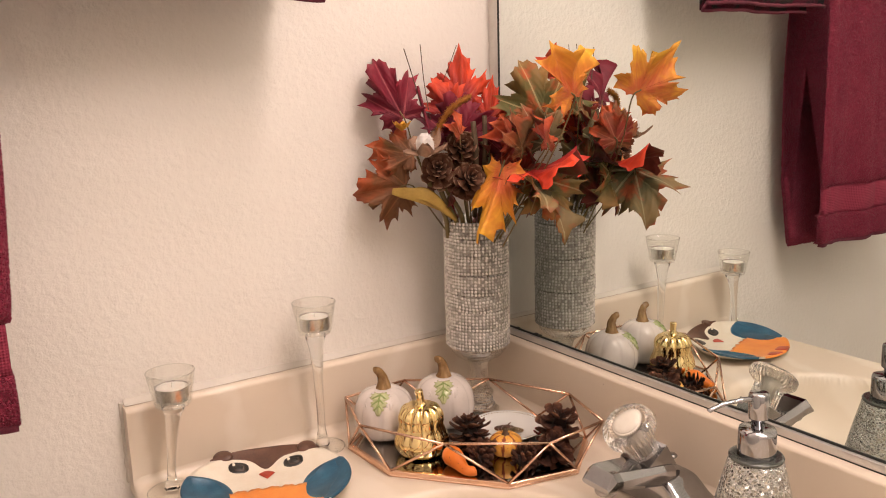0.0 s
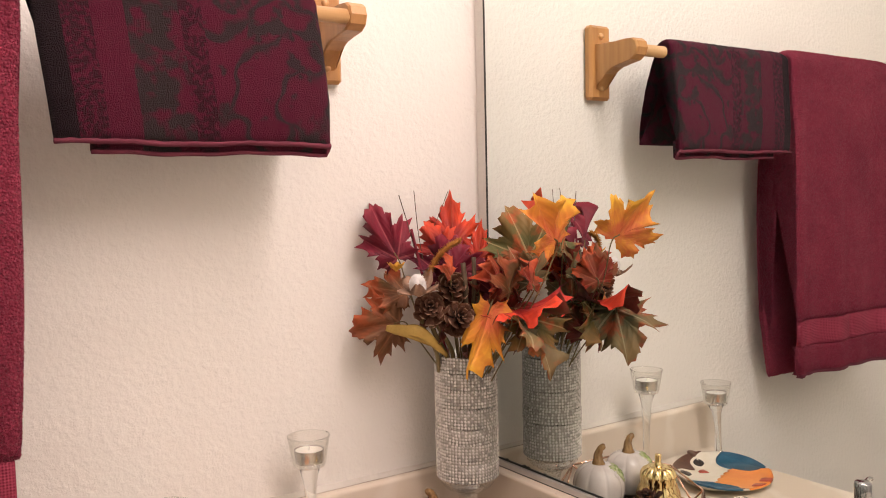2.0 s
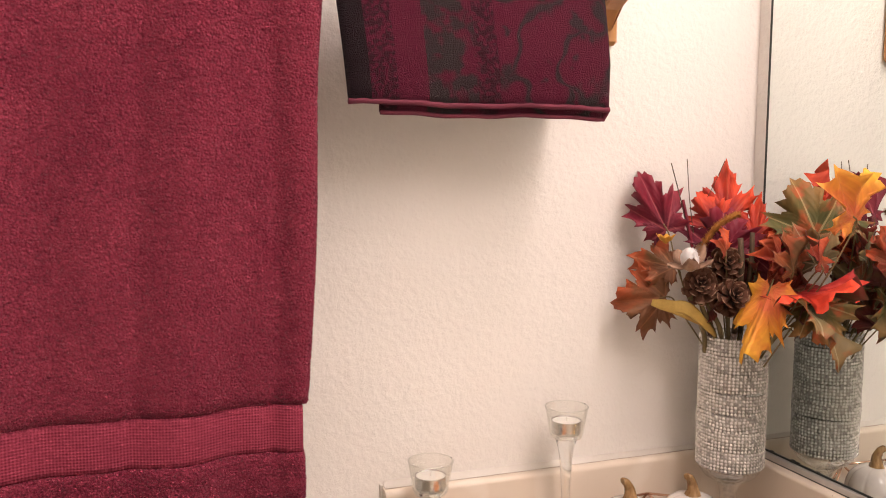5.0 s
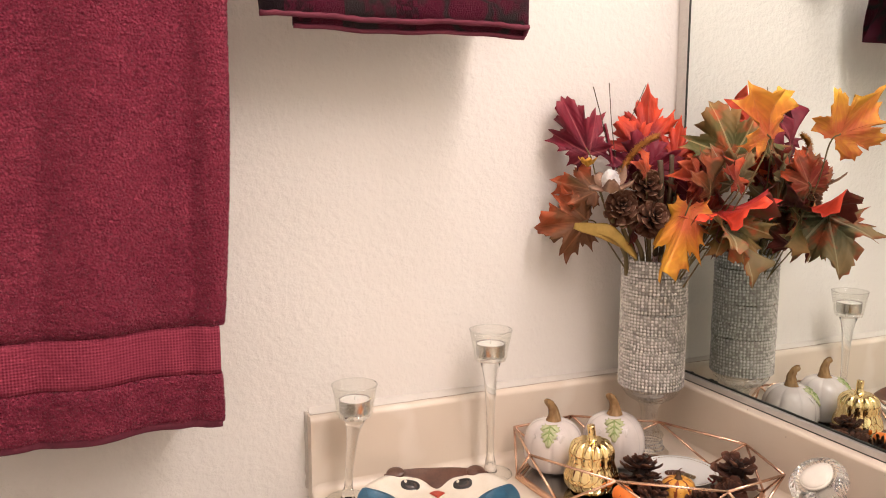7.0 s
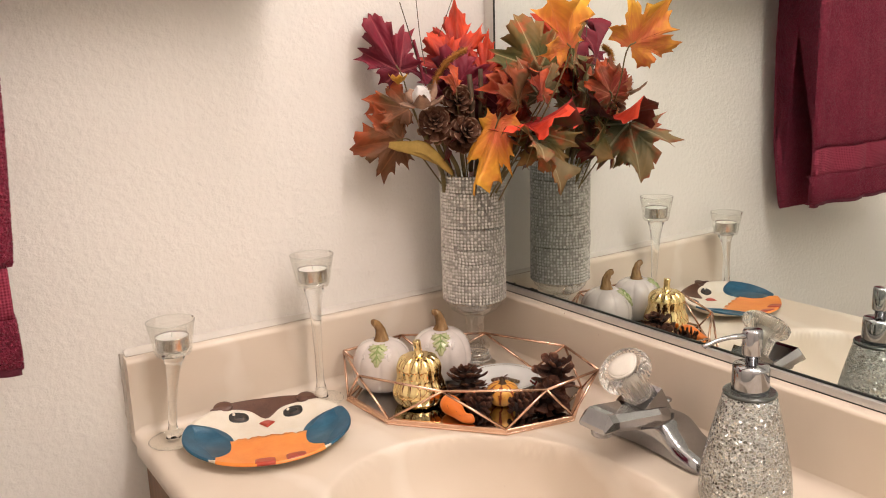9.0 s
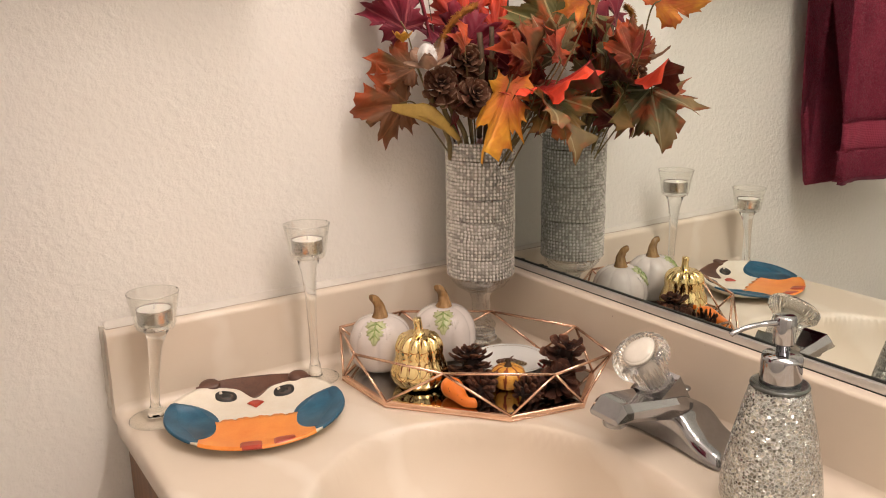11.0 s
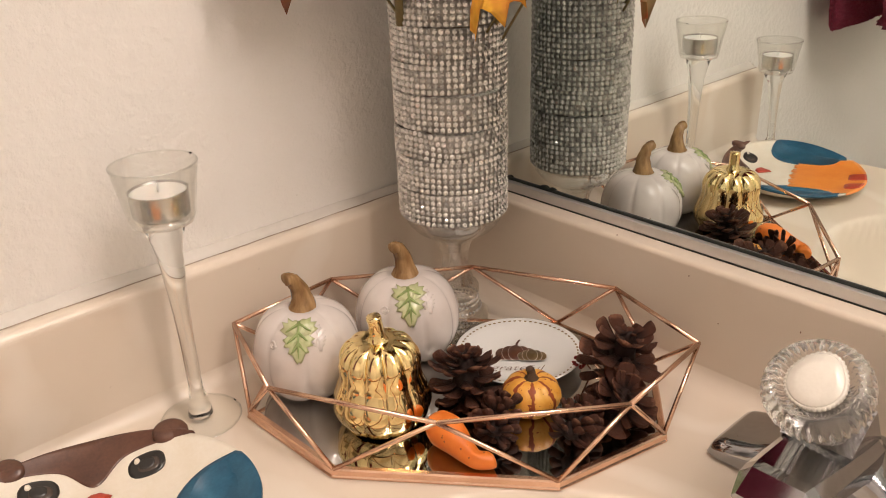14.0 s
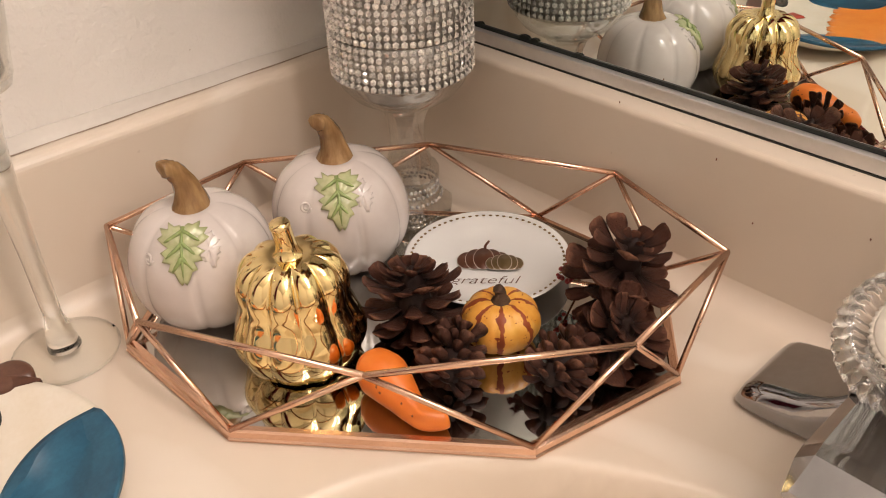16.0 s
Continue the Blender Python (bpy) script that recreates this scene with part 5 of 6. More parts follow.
def vase():
    v = thing("rhinestone_vase", pose(VASE_X, VASE_Y, COUNTER), "glass goblet vase wrapped in bands of silver rhinestone mesh", "vase")
    foot = lambda a, k: 1 - 0.06 * (0.5 + 0.5 * math.cos(8 * a))  # noqa: E731
    part("foot", lathe([(0.0005, 0.0), (0.026, 0.0), (0.0265, 0.002), (0.0215, 0.007), (0.0165, 0.012), (0.0165, 0.020), (0.019, 0.024), (0.0165, 0.029), (0.0005, 0.030)], 16, foot), M_CUT, v, "faceted glass foot", smooth=False)
    part("stem", lathe([(0.0005, 0.0303), (0.0145, 0.0305), (0.0115, 0.040), (0.0105, 0.050), (0.0112, 0.058), (0.0135, 0.0650), (0.0165, 0.0685), (0.0005, 0.0688)], 16, lambda a, k: 1 - 0.1 * (0.5 + 0.5 * math.cos(8 * a))), M_CUT, v, smooth=False)
    part("bowl", lathe([(0.0005, 0.0690), (0.0130, 0.0693), (0.0220, 0.0717), (0.0295, 0.0765), (0.0350, 0.0833), (0.0372, 0.0900), (0.0375, 0.2478), (0.0357, 0.2478), (0.0350, 0.094), (0.0300, 0.085), (0.0005, 0.078)], 64), M_CUT, v)
    backing = surface("grey_mesh_backing", (0.20, 0.19, 0.172), (0.40, 0.38, 0.35), 300, 0.45, Metallic=0.5)
    loose = rhinestone("rhinestone_in_band", False)
    single = stone_mesh("rhinestone", rhinestone("rhinestone", True))
    cols, pitch = 56, 0.00400
    heights = (6, 6, 5, 6, 5, 6, 5)
    bottom = 0.0900
    rng = random.Random(11)
    made = 0
    for b, rows in enumerate(heights):
        r0 = 0.0381 + (0.0002, 0.0001, 0.0006, 0.0, 0.0002, 0.0, 0.0001)[b]
        tilt, phase = rng.uniform(-0.0011, 0.0011), rng.uniform(0, 6.28)
        z0, z1 = bottom, bottom + rows * pitch

        def slope(a, r0=r0, tilt=tilt, phase=phase, b=b):
            sag = tilt * math.sin(a + phase) + (0.0010 if b == 2 else 0.0002) * math.sin(3 * a + phase)
            return sag

        wrap = bmesh.new()
        rings(wrap, [[Vector((r * math.cos(a), r * math.sin(a), z + slope(a))) for a in (2 * math.pi * k / 72 for k in range(72))] for r, z in ((r0 - 0.0006, z0 + 0.0001), (r0, z0 + 0.0001), (r0, z1 - 0.0001), (r0 - 0.0006, z1 - 0.0001))], False)
        strip = part("rhinestone_band", wrap, backing, v, "silver rhinestone mesh band")
        verts, faces = [], []
        for j in range(rows):
            for i in range(cols):
                a = 2 * math.pi * (i + 0.12 * (b % 3)) / cols + rng.uniform(-0.004, 0.004) + (0.02 * math.sin(j + i * 0.4) if b == 2 else 0)
                z = z0 + (j + 0.5) * pitch + slope(a) + (0.0007 * math.sin(i * 0.5) if b == 2 else 0)
                m = pose(r0 * math.cos(a), r0 * math.sin(a), z) @ Matrix.Rotation(a, 4, "Z") @ pose(0, 0, 0, rng.uniform(-9, 9), 90 + rng.uniform(-9, 9), rng.uniform(0, 60))
                facing = math.cos(a - math.radians(-122)) > 0.62
                if b < 4 and facing and made < 300:
                    ob = new("rhinestone", single)
                    ob.parent, ob.matrix_basis, made = strip, m, made + 1
                else:
                    n = len(verts)
                    verts += [m @ p.co for p in single.vertices]
                    faces += [[n + q for q in f.vertices] for f in single.polygons]
        me = bpy.data.meshes.new("rhinestone_sheet")
        me.from_pydata(verts, [], faces)
        me.materials.append(loose)
        tagged(new("rhinestone_sheet", me), kind="stuff").parent = strip
        bottom = z1 + 0.0003
    for j, (r, z) in enumerate(((0.0188, 0.0095), (0.0165, 0.0135), (0.0162, 0.0175))):
        for i in range(36):
            a = 2 * math.pi * (i + 0.5 * (j % 2)) / 36
            ob = new("rhinestone", single)
            ob.parent = v
            ob.matrix_basis = pose(r * math.cos(a), r * math.sin(a), z) @ Matrix.Rotation(a, 4, "Z") @ pose(0, 0, 0, rng.uniform(-12, 12), 75, 0) @ Matrix.Diagonal((0.62, 0.62, 0.62, 1))


vase()


# ---- autumn bouquet ----
def leaf_colours(name, heart, edge, vein, mottle=None):
    """A printed fabric leaf: one tone at the heart, another towards the lobes, pale veins from the base."""
    m = Nodes(name)
    at = m.add("ShaderNodeSeparateXYZ")
    m.link(m.coords("UV"), at.inputs[0])
    u, v = m.math("SUBTRACT", m.math("MULTIPLY", at.outputs["X"], 2.0), 1.0), m.math("SUBTRACT", m.math("MULTIPLY", at.outputs["Y"], 2.0), 0.7)
    r = m.math("SQRT", m.math("ADD", m.math("MULTIPLY", u, u), m.math("MULTIPLY", v, v)))
    angle = m.math("ABSOLUTE", m.math("ARCTAN2", u, v))
    fold = m.math("ABSOLUTE", m.math("SUBTRACT", m.math("MODULO", m.math("ADD", angle, 0.42), 0.84), 0.42))
    near = m.math("LESS_THAN", m.math("MULTIPLY", fold, r), m.math("SUBTRACT", 0.020, m.math("MULTIPLY", r, 0.013)))
    own = m.add("ShaderNodeObjectInfo").outputs["Random"]
    blot, fleck = m.noise(22, 4), m.noise(90, 3)
    side = m.math("MULTIPLY", m.math("ADD", u, 0.3), 0.30)
    fac = m.math("ADD", m.math("ADD", m.math("MULTIPLY", r, 0.85), side), m.math("MULTIPLY", m.math("SUBTRACT", blot, 0.5), 1.1))
    fac = m.math("ADD", fac, m.math("MULTIPLY", m.math("SUBTRACT", m.math("ADD", fleck, m.math("MULTIPLY", own, 0.6)), 0.8), 0.35))
    base = m.ramp(fac, [(0.32, heart), (0.90, edge)])
    if mottle:
        base = m.mix(m.ramp(m.noise(38, 3), [(0.50, (0, 0, 0)), (0.64, (1, 1, 1))]), base, mottle)
    ribs = m.math("SINE", m.math("MULTIPLY", m.math("ADD", r, m.math("MULTIPLY", fold, 1.1)), 34.0))
    base = m.mix(m.ramp(ribs, [(0.3, (0.12, 0.12, 0.12)), (0.9, (0, 0, 0))]), base, tuple(0.45 * c for c in heart))
    first = m.bump(ribs, 0.18, 0.0008)
    m.bump(m.noise(420, 2), 0.3, 0.0005, first)
    return m.set(Base_Color=m.mix(m.math("MULTIPLY", near, 0.45), base, vein), Roughness=0.58, Specular_IOR_Level=0.3)


LEAF = {
    "maroon": leaf_colours("maroon_leaf", (0.12, 0.008, 0.022), (0.25, 0.018, 0.036), (0.40, 0.09, 0.10)),
    "rust": leaf_colours("rust_brown_leaf", (0.17, 0.070, 0.030), (0.44, 0.085, 0.026), (0.34, 0.14, 0.06), (0.15, 0.078, 0.030)),
    "red": leaf_colours("orange_red_leaf", (0.30, 0.024, 0.022), (0.72, 0.075, 0.024), (0.46, 0.12, 0.06), (0.54, 0.05, 0.02)),
    "scarlet": leaf_colours("scarlet_leaf", (0.34, 0.017, 0.017), (0.88, 0.080, 0.030), (0.56, 0.07, 0.05)),
    "yellow": leaf_colours("yellow_orange_leaf", (0.62, 0.135, 0.045), (0.86, 0.46, 0.045), (0.56, 0.18, 0.05), (0.70, 0.26, 0.035)),
    "olive": leaf_colours("olive_green_leaf", (0.105, 0.105, 0.034), (0.30, 0.150, 0.045), (0.50, 0.40, 0.20), (0.42, 0.095, 0.03)),
    "moss": leaf_colours("grey_green_leaf", (0.100, 0.102, 0.050), (0.23, 0.145, 0.060), (0.42, 0.36, 0.22), (0.38, 0.085, 0.035)),
    "copper": leaf_colours("copper_leaf", (0.28, 0.034, 0.022), (0.66, 0.115, 0.036), (0.46, 0.15, 0.08), (0.26, 0.058, 0.022)),
    "wine": leaf_colours("dark_wine_leaf", (0.095, 0.016, 0.015), (0.24, 0.034, 0.022), (0.24, 0.08, 0.05), (0.12, 0.058, 0.025)),
}
M_TWIG = surface("brown_twig", (0.05, 0.032, 0.018), (0.13, 0.085, 0.045), 60, 0.7, bump=0.5, bump_scale=250)
M_STALK = surface("olive_stalk", (0.10, 0.075, 0.028), (0.22, 0.16, 0.06), 60, 0.6, bump=0.4, bump_scale=200)
M_HUSK = surface("yellow_corn_husk", (0.32, 0.20, 0.040), (0.50, 0.33, 0.075), 40, 0.6, bump=0.4, bump_scale=160)
M_PETAL = surface("tan_dried_petal", (0.24, 0.13, 0.080), (0.44, 0.27, 0.18), 40, 0.7, bump=0.4, bump_scale=160)
M_COTTON = surface("white_cotton", (0.72, 0.68, 0.66), (0.82, 0.79, 0.77), 90, 1.0, bump=0.6, bump_scale=180, distance=0.003)
M_PLUME = surface("golden_plume", (0.38, 0.14, 0.02), (0.60, 0.26, 0.045), 90, 0.9, bump=0.9, bump_scale=400, distance=0.003)
M_YELLOW_BUD = surface("yellow_bud", (0.62, 0.28, 0.02), (0.78, 0.42, 0.05), 60, 0.6)

HALF_LEAF = [(0.05, -0.03), (0.15, -0.11), (0.28, -0.09), (0.45, -0.18), (0.44, -0.05), (0.62, -0.03), (0.50, 0.08), (0.52, 0.15), (0.38, 0.19), (0.48, 0.27), (0.66, 0.24), (0.63, 0.36),
             (0.82, 0.47), (0.65, 0.50), (0.66, 0.63), (0.50, 0.57), (0.38, 0.58), (0.27, 0.50), (0.28, 0.62), (0.41, 0.71), (0.28, 0.77), (0.28, 0.91), (0.14, 0.92)]
LEAF_EDGE = [(0.0, 0.0), *HALF_LEAF, (0.0, 1.12), *[(-x, y) for x, y in reversed(HALF_LEAF)]]


def scalloped(points):
    """Hollow arcs between the teeth of an outline."""
    out = []
    total = len(points)
    soft = []
    for k, (x, y) in enumerate(points):
        (xa, ya), (xb, yb) = points[k - 1], points[(k + 1) % total]
        soft.append((0.90 * x + 0.05 * (xa + xb), 0.90 * y + 0.05 * (ya + yb)))
    for k, (x, y) in enumerate(soft):
        x1, y1 = soft[(k + 1) % total]
        out.append((x, y))
        out.append((0.468 * (x + x1), 0.2 + 0.468 * (y + y1 - 0.4)))
    return out


LEAF_EDGE = scalloped(LEAF_EDGE)


def maple_leaf(parent, base, tip, normal, front, back, wide=1.0, curl=0.10, cup=0.0, seed=0):
    """A maple leaf from its base to its middle tip, facing along normal; front and back are two printed faces."""
    base, tip = Vector(base), Vector(tip)
    ahead = tip - base
    size = ahead.length
    ahead.normalize()
    n = Vector(normal)
    n = (n - ahead * n.dot(ahead)).normalized()
    side = ahead.cross(n)
    rng = random.Random(seed)
    twist, ph, bow = rng.uniform(-0.3, 0.3), rng.uniform(0, 6), rng.uniform(-0.12, 0.20)
    bm = bmesh.new()
    uv = bm.loops.layers.uv.new("UVMap")
    steps = (1.0, 0.86, 0.68, 0.48, 0.28, 0.1)

    def place(x, y, lift):
        r, a = math.hypot(x, y), math.atan2(x, y)
        fold = abs((abs(a) + 0.42) % 0.84 - 0.42)
        z = 0.13 * r * (fold - 0.2) - (curl + bow) * r * r + cup * x * x + twist * x * y + 0.06 * math.sin(5 * x + 4 * y + ph) * r + 0.20 * math.sin(7 * a + 2 * ph) * r * r + 0.12 * math.sin(15 * a + ph) * r**3
        return base + size * (wide * x * side + y * ahead + z * n) + lift * n

    grid = {}
    for face, lift in ((0, 0.00022), (1, -0.00022)):
        for s, t in enumerate(steps):
            for k, (x, y) in enumerate(LEAF_EDGE):
                jag = 1 + 0.06 * math.sin(k * 1.3 + ph)
                px, py = x * jag * t, 0.10 + (y * jag - 0.10) * t
                grid[face, s, k] = (bm.verts.new(place(px, py, lift)), (px / 2 + 0.5, py / 2 + 0.35))
        grid[face, "mid"] = (bm.verts.new(place(0, 0.10, lift)), (0.5, 0.40))

    def quad(*keys, index):
        f = bm.faces.new([grid[key][0] for key in keys])
        f.material_index = index
        for loop, key in zip(f.loops, keys):
            loop[uv].uv = grid[key][1]

    count = len(LEAF_EDGE)
    for face in (0, 1):
        for k in range(count):
            j = (k + 1) % count
            for s in range(len(steps) - 1):
                quad((face, s, k), (face, s, j), (face, s + 1, j), (face, s + 1, k), index=face)
            quad((face, len(steps) - 1, k), (face, len(steps) - 1, j), (face, "mid"), index=face)
    for k in range(count):
        j = (k + 1) % count
        quad((0, 0, k), (0, 0, j), (1, 0, j), (1, 0, k), index=1)
    leaf = part("leaf", bm, (LEAF[front], LEAF[back]), parent, f"{front} maple leaf")
    mouth = Vector((0.3 * base.x, 0.3 * base.y, MOUTH))
    bend = (base + mouth) / 2 + Vector((0.15 * base.x, 0.15 * base.y, 0.01))
    part("leaf_stalk", tube(arc([base + 0.12 * size * ahead, base - 0.1 * size * ahead, bend, mouth - Vector((0, 0, 0.03))], 5), 0.0009, 6), M_STALK, leaf)
    return leaf


MOUTH = 0.256


M_PALE_CONE = cone_scale("tan_pine_cone_scale", (0.035, 0.014, 0.009), (0.21, 0.090, 0.053), (0.50, 0.31, 0.20))
PALE_SCALE = SCALE_MESH.copy()
PALE_SCALE.materials.clear()
PALE_SCALE.materials.append(M_PALE_CONE)


def husk(b, a, mid, end):
    """A curled strip of corn husk."""
    pts = arc([a, mid, end], 8)
    bm = bmesh.new()
    rows = []
    for k, p in enumerate(pts):
        w = 0.0075 * math.sin(math.pi * (0.12 + 0.8 * k / (len(pts) - 1))) ** 0.8
        rows.append([p + Vector((0.3 * w * math.cos(t), -0.5 * abs(w * math.sin(t)) * 0.5, w * math.cos(t))) + Vector((0, 0.0006 * math.sin(t), 0)) for t in (2 * math.pi * i / 12 for i in range(12))])
    rings(bm, rows)
    part("husk", bm, M_HUSK, b, "curled yellow corn husk")


def cotton_boll(b, at):
    bm = bmesh.new()
    bmesh.ops.create_icosphere(bm, subdivisions=4, radius=0.0098)
    for v in bm.verts:
        v.co *= 1 + 0.22 * noise.noise(v.co * 110) + 0.05 * noise.noise(v.co * 520)
        v.co.z *= 1.45
    boll = part("cotton_boll", bm, M_COTTON, b, "fluffy white cotton boll", at=pose(*at, 14, -12, 0))
    rng = random.Random(4)
    down = bmesh.new()
    for _ in range(1500):
        d = Vector((rng.gauss(0, 1), rng.gauss(0, 1), rng.gauss(0, 1))).normalized()
        q = Vector((d.x * 0.0088, d.y * 0.0088, d.z * 0.0128))
        s = d.orthogonal().normalized() * 0.00035
        tip = down.verts.new(q + (d + Vector((rng.gauss(0, 0.6), rng.gauss(0, 0.6), rng.gauss(0, 0.6)))) * rng.uniform(0.0006, 0.0018))
        root = [down.verts.new(q + v) for v in (s, d.cross(s) - 0.5 * s, -d.cross(s) - 0.5 * s)]
        for i in range(3):
            down.faces.new((root[i], root[(i + 1) % 3], tip))
    tagged(part("cotton_fluff", down, M_COTTON, boll), kind="stuff")
    for k in range(5):
        a = math.radians(72 * k + 20)
        petal = bmesh.new()
        rows = []
        for j in range(8):
            f = j / 7
            w = 0.0098 * math.sin(math.pi * (0.08 + 0.87 * f)) ** 0.8
            out, z = 0.006 + 0.024 * f, -0.011 + (0.020 - 0.008 * (k % 3)) * f * f + rng.uniform(-0.0012, 0.0012)
            rows.append([Vector((0.85 * out * math.cos(a) - s * w * math.sin(a), 0.85 * out * math.sin(a) + s * w * math.cos(a), z + 0.004 * s * s + t)) for s, t in ((-1, 0), (0, -0.0006), (1, 0), (0, 0.0012))])
        rings(petal, rows)
        part("husk_petal", petal, M_PETAL, boll, "dry tan husk petal")


def bud(b, at):
    rng = random.Random(8)
    for k in range(7):
        bm = bmesh.new()
        a = math.radians(51 * k)
        rows = []
        for j in range(6):
            f = j / 5
            w = 0.005 * math.sin(math.pi * (0.1 + 0.85 * f))
            q = Vector((math.cos(a) * 0.011 * f, math.sin(a) * 0.011 * f, 0.010 * f + rng.uniform(-0.001, 0.001)))
            rows.append([q + Vector((-s * w * math.sin(a), s * w * math.cos(a), t)) for s, t in ((-1, 0), (0, -0.0005), (1, 0), (0, 0.0008))])
        rings(bm, rows)
        part("bud_petal", bm, M_YELLOW_BUD, b, "yellow bud petal", at=pose(*at))


def small_cone(b, at, size, seed):
    """A small wired cone among the leaves, its axis towards the room."""
    m = pose(*at) @ pose(0, 0, 0, 68, 0, -32 + 9 * (seed % 3)) @ pose(0, 0, -size / 2)
    core = part("cone", lathe([(0.0005, 0.0), (size * 0.18, size * 0.1), (size * 0.2, size * 0.4), (0.0005, size * 0.85)], 10), M_CONE, b, "small brown pine cone", at=m)
    rng = random.Random(seed)
    for k in range(44):
        f = (k + 0.5) / 44
        reach = size / 2 * (math.sin(math.pi * (0.25 + 0.68 * f)) ** 0.8) * rng.uniform(0.92, 1.08)
        ob = new("scale", PALE_SCALE)
        ob.parent = core
        ob.matrix_basis = pose(0, 0, size * (0.05 + 0.8 * f), 0, 0, math.degrees(k * 2.39996)) @ pose(0, 0, 0, -12 + 66 * f + rng.uniform(-8, 8), 0, 0) @ Matrix.Diagonal((reach * 0.48, reach, reach * 0.8, 1))



def plume(b, pts):
    """A fuzzy grass head: a thin core set round with short bristles."""
    head = part("plume", tube(pts, 0.0020, 8), M_PLUME, b, "fuzzy golden plume")
    rng = random.Random(6)
    bm = bmesh.new()
    for _ in range(1500):
        f = rng.uniform(0, len(pts) - 1.01)
        k = int(f)
        q = pts[k].lerp(pts[k + 1], f - k)
        d = Vector((rng.gauss(0, 1), rng.gauss(0, 1), rng.gauss(0, 1))).normalized() + 0.5 * (pts[k + 1] - pts[k]).normalized()
        d = d.normalized() * rng.uniform(0.0042, 0.0072)
        s = d.orthogonal().normalized() * 0.0004
        o = d.cross(s).normalized() * 0.0004
        tip = bm.verts.new(q + d)
        root = [bm.verts.new(q + v) for v in (s, o - 0.5 * s, -o - 0.5 * s)]
        for i in range(3):
            bm.faces.new((root[i], root[(i + 1) % 3], tip))
    tagged(part("bristles", bm, M_PLUME, head), kind="stuff")

def bouquet():
    b = thing("autumn_bouquet", pose(VASE_X, VASE_Y, COUNTER) @ Matrix.Diagonal((1, 1, 0.964, 1)), "artificial autumn bouquet of maple leaves, pine cones and cotton", "bouquet")
    maple_leaf(b, (-0.084, 0.021, 0.385), (-0.113, 0.038, 0.454), (-0.55, -0.83, 0.05), "maroon", "maroon", 0.62, 0.1, 0, 1)  # maroon by the wall
    maple_leaf(b, (-0.089, 0.012, 0.305), (-0.143, 0.037, 0.3), (-0.46, -0.85, 0.26), "rust", "rust", 1, 0.1, 0, 2)  # rust, low
    maple_leaf(b, (-0.076, 0.016, 0.341), (-0.122, 0.035, 0.354), (-0.45, -0.8, 0.39), "rust", "rust", 0.8, 0.1, 0, 3)  # rust, upper
    maple_leaf(b, (-0.01, 0.007, 0.396), (-0.001, 0.025, 0.463), (-0.55, -0.83, 0.04), "red", "red", 0.66, 0.1, 0, 4)  # red on top
    maple_leaf(b, (-0.025, 0.005, 0.388), (-0.045, 0.019, 0.43), (-0.53, -0.84, 0.06), "red", "copper", 0.8, 0.1, 0, 5)  # small red
    maple_leaf(b, (-0.033, -0.014, 0.355), (-0.026, -0.007, 0.417), (-0.55, -0.83, 0.08), "maroon", "wine", 1.05, 0.1, 0, 6)  # maroon heart
    maple_leaf(b, (0.009, -0.018, 0.374), (0.019, -0.013, 0.426), (-0.58, -0.81, 0.07), "red", "red", 0.6, 0.1, 0, 7)  # small red
    maple_leaf(b, (0.006, -0.046, 0.323), (0.011, -0.031, 0.389), (-0.92, -0.38, 0.07), "copper", "copper", 0.7, 0.1, -0.3, 8)  # copper, edge on
    maple_leaf(b, (0.017, -0.048, 0.354), (0.024, -0.04, 0.4), (0.18, -0.98, 0.08), "red", "copper", 0.6, 0.1, 0, 9)  # red by the mirror
    maple_leaf(b, (0.036, -0.085, 0.352), (0.018, -0.073, 0.393), (-0.61, -0.78, 0.1), "moss", "wine", 1.1, 0.1, 0, 10)  # dark green
    maple_leaf(b, (0.014, -0.060, 0.353), (-0.020, -0.076, 0.379), (0.68, -0.73, 0.1), "copper", "copper", 0.9, 0.1, 0, 11)  # copper
    maple_leaf(b, (0.028, -0.003, 0.274), (0.043, 0.01, 0.266), (0.61, -0.77, 0.18), "wine", "wine", 1, 0.1, 0, 12)  # wine, low
    maple_leaf(b, (-0.006, -0.02, 0.292), (-0.008, -0.007, 0.334), (-0.56, -0.82, 0.15), "wine", "wine", 1, 0.1, 0, 13)  # dark filling
    maple_leaf(b, (-0.001, -0.04, 0.326), (0.001, -0.025, 0.363), (0.65, -0.75, 0.11), "moss", "wine", 1, 0.1, 0, 14)  # dark filling
    maple_leaf(b, (-0.047, -0.039, 0.361), (-0.044, -0.037, 0.392), (0.67, -0.73, 0.08), "copper", "wine", 1, 0.1, 0, 15)  # copper behind
    maple_leaf(b, (0.025, -0.145, 0.405), (-0.015, -0.172, 0.456), (0.12, -0.99, 0.05), "yellow", "yellow", 0.88, 0.08, 0.18, 16)  # yellow, out over the basin
    maple_leaf(b, (0.045, -0.075, 0.383), (0.024, -0.062, 0.447), (-0.55, -0.8, 0.1), "olive", "red", 0.95, 0.1, 0.2, 17)  # olive
    maple_leaf(b, (0.012, -0.08, 0.322), (0.01, -0.168, 0.33), (-0.12, -0.42, 0.95), "scarlet", "wine", 0.80, 0.04, -0.05, 18)  # scarlet, flat
    maple_leaf(b, (-0.006, -0.115, 0.314), (0.02, -0.16, 0.262), (0.55, -0.75, -0.15), "moss", "olive", 0.95, 0.12, 0.25, 19)  # grey-green, drooping
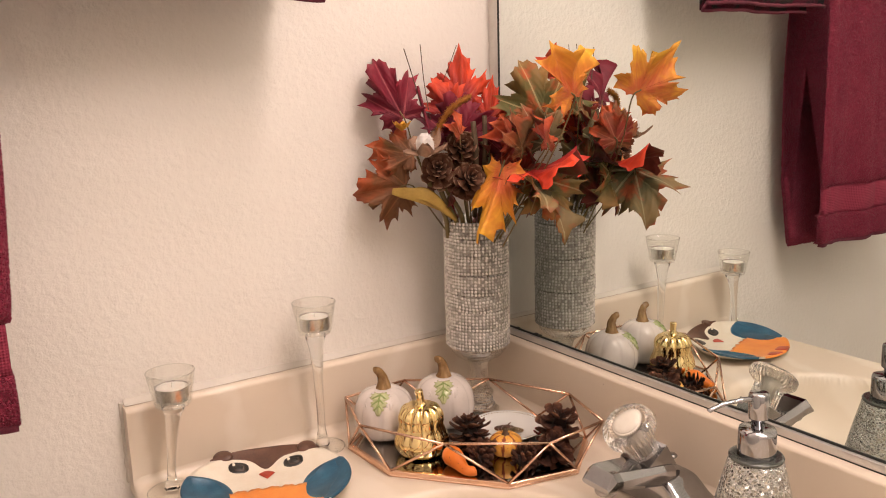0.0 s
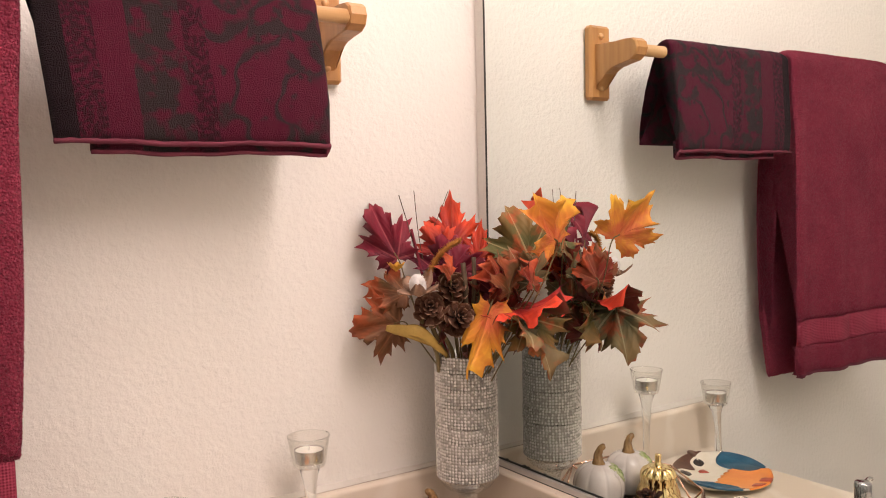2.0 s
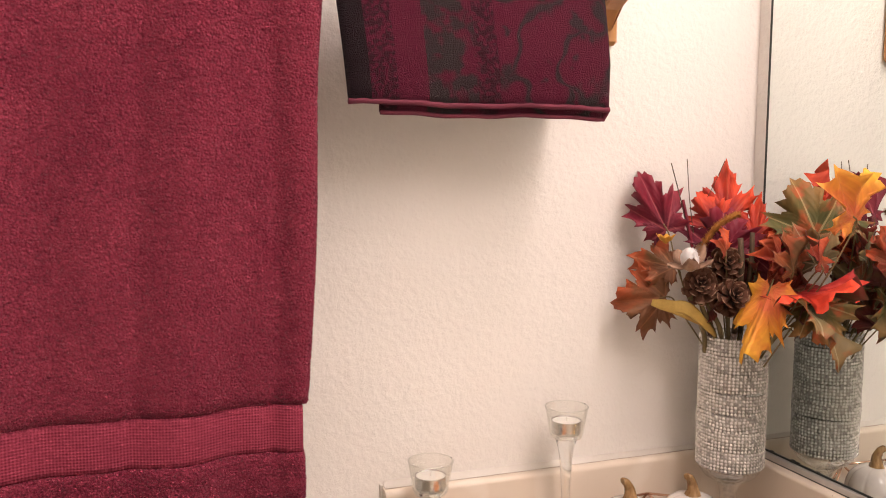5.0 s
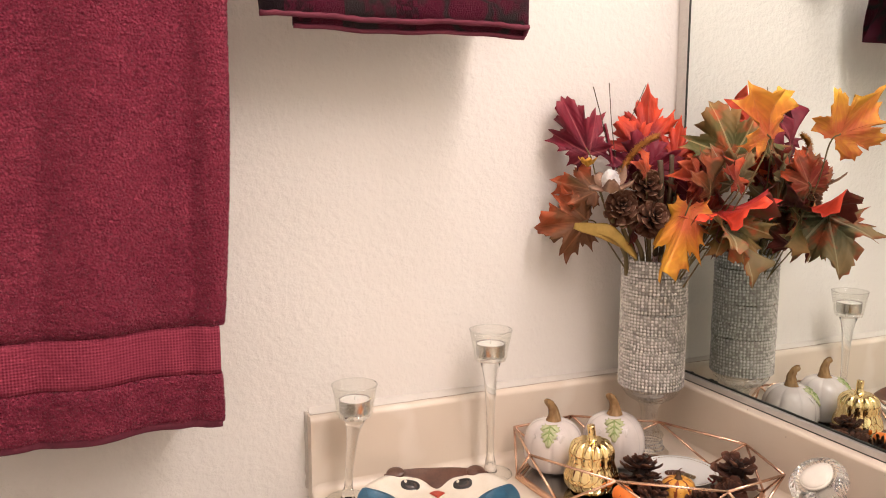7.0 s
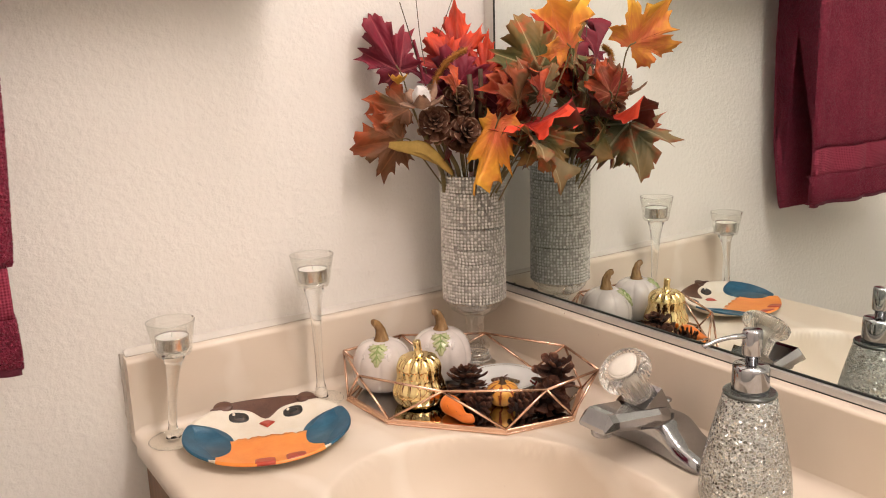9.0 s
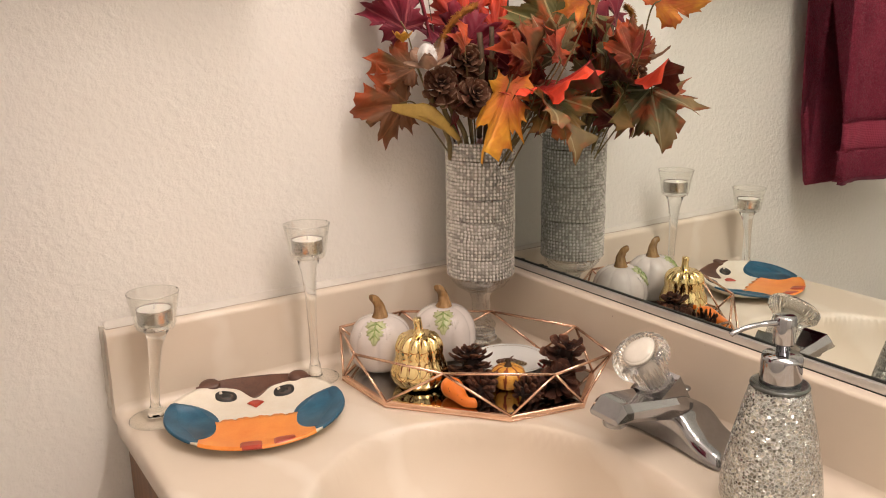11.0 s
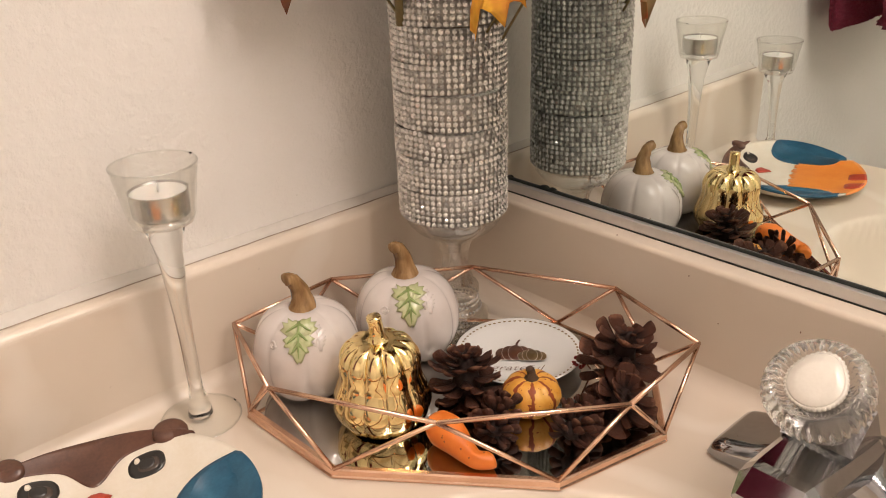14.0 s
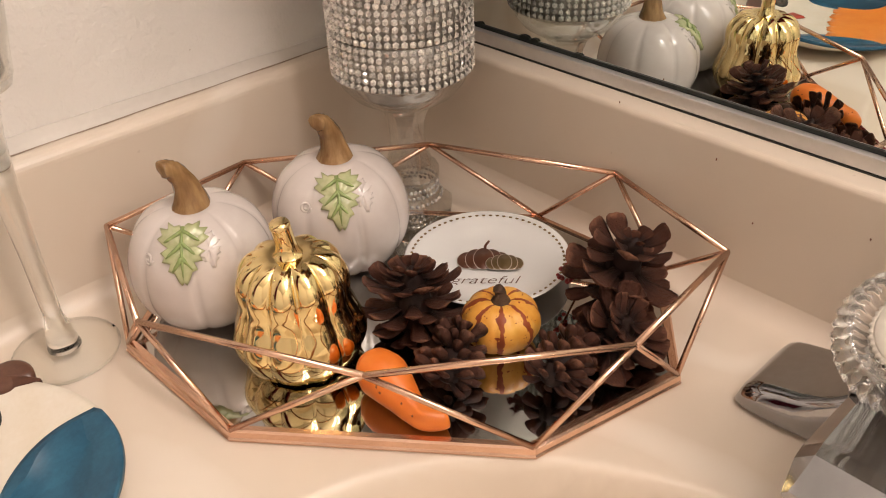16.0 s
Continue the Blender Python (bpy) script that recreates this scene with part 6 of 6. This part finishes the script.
    maple_leaf(b, (0.02, -0.1, 0.312), (0.03, -0.13, 0.268), (-0.4, -0.85, 0.2), "olive", "wine", 1.0, 0.12, 0.2, 20)  # olive, drooping
    maple_leaf(b, (-0.020, -0.080, 0.328), (-0.066, -0.092, 0.250), (-0.8, -0.42, 0.4), "yellow", "moss", 0.50, 0.1, -0.2, 21)  # yellow over the rim
    for k, (x, y, z, up, tone) in enumerate(((0.022, -0.035, 0.345, 0.045, "copper"), (0.0, -0.02, 0.320, 0.05, "wine"), (0.02, -0.05, 0.330, 0.05, "maroon"), (0.01, -0.075, 0.315, 0.03, "wine"), (0.03, -0.03, 0.350, 0.05, "copper"), (-0.02, 0.0, 0.350, 0.05, "maroon"), (0.0, -0.09, 0.345, 0.045, "rust"), (0.02, -0.11, 0.350, 0.04, "copper"), (0.028, -0.05, 0.285, 0.045, "olive"), (0.015, -0.085, 0.275, 0.05, "wine"), (0.03, -0.075, 0.320, 0.05, "moss"), (-0.045, -0.01, 0.290, 0.05, "wine"))):
        maple_leaf(b, (x, y, z), (x + 0.012 * math.sin(3.1 * k), y - 0.014 * math.cos(2.3 * k), z + up), (-0.7 + 0.16 * k, -0.75, 0.2), tone, "wine", 0.95, 0.1, 0.2, 40 + k)  # filling
    part("twig", tube(arc([(-0.076, 0.028, 0.466), (-0.064, 0.02, 0.412), (-0.051, 0.01, 0.34), (-0.023, 0.016, 0.248)], 5), 0.0006, 8), M_TWIG, b)
    part("twig", tube(arc([(-0.05, 0.034, 0.471), (-0.051, 0.023, 0.411), (-0.039, 0.015, 0.324), (-0.017, 0.012, 0.248)], 5), 0.0005, 8), M_TWIG, b)
    part("twig", tube(arc([(-0.015, 0.01, 0.469), (-0.023, 0.016, 0.443), (-0.03, 0.02, 0.425)], 5), 0.0004, 8), M_TWIG, b)
    part("twig", tube(arc([(-0.064, 0.02, 0.422), (-0.061, 0.012, 0.391), (-0.055, 0.007, 0.355), (-0.017, 0.012, 0.248)], 5), 0.0017, 8), LEAF["maroon"], b)
    part("stick", tube(arc([(-0.031, -0.042, 0.380), (-0.028, -0.042, 0.340), (-0.010, -0.012, 0.262)], 5), 0.0032, 10), M_TWIG, b, "thick brown stick")
    part("stick", tube(arc([(-0.015, -0.042, 0.386), (-0.014, -0.040, 0.340), (-0.002, -0.012, 0.262)], 5), 0.0028, 10), M_TWIG, b, "thick brown stick")
    part("stalk", tube(arc([(-0.073, -0.011, 0.315), (-0.07, -0.013, 0.298), (-0.047, -0.004, 0.265), (-0.039, 0.003, 0.237)], 5), 0.0028, 10), M_STALK, b)
    part("stalk", tube(arc([(-0.061, -0.013, 0.311), (-0.057, -0.015, 0.293), (-0.037, -0.011, 0.261), (-0.029, -0.004, 0.234)], 5), 0.0028, 10), M_STALK, b)
    part("stalk", tube(arc([(-0.053, -0.012, 0.317), (-0.05, -0.014, 0.299), (-0.032, -0.015, 0.268), (-0.024, -0.008, 0.241)], 5), 0.0028, 10), M_STALK, b)
    plume(b, arc([(-0.068, -0.02, 0.364), (-0.062, -0.03, 0.385), (-0.051, -0.038, 0.4), (-0.036, -0.042, 0.408)], 5))
    husk(b, (-0.11, 0.009, 0.301), (-0.087, -0.013, 0.295), (-0.047, -0.016, 0.272))
    husk(b, (-0.104, 0.002, 0.297), (-0.080, -0.019, 0.296), (-0.044, -0.022, 0.263))
    cotton_boll(b, (-0.088, -0.03, 0.356))
    bud(b, (-0.096, 0.005, 0.372))
    small_cone(b, (-0.066, -0.021, 0.324), 0.046, 30)
    small_cone(b, (-0.039, -0.028, 0.348), 0.046, 31)
    small_cone(b, (-0.042, -0.044, 0.312), 0.046, 32)


bouquet()
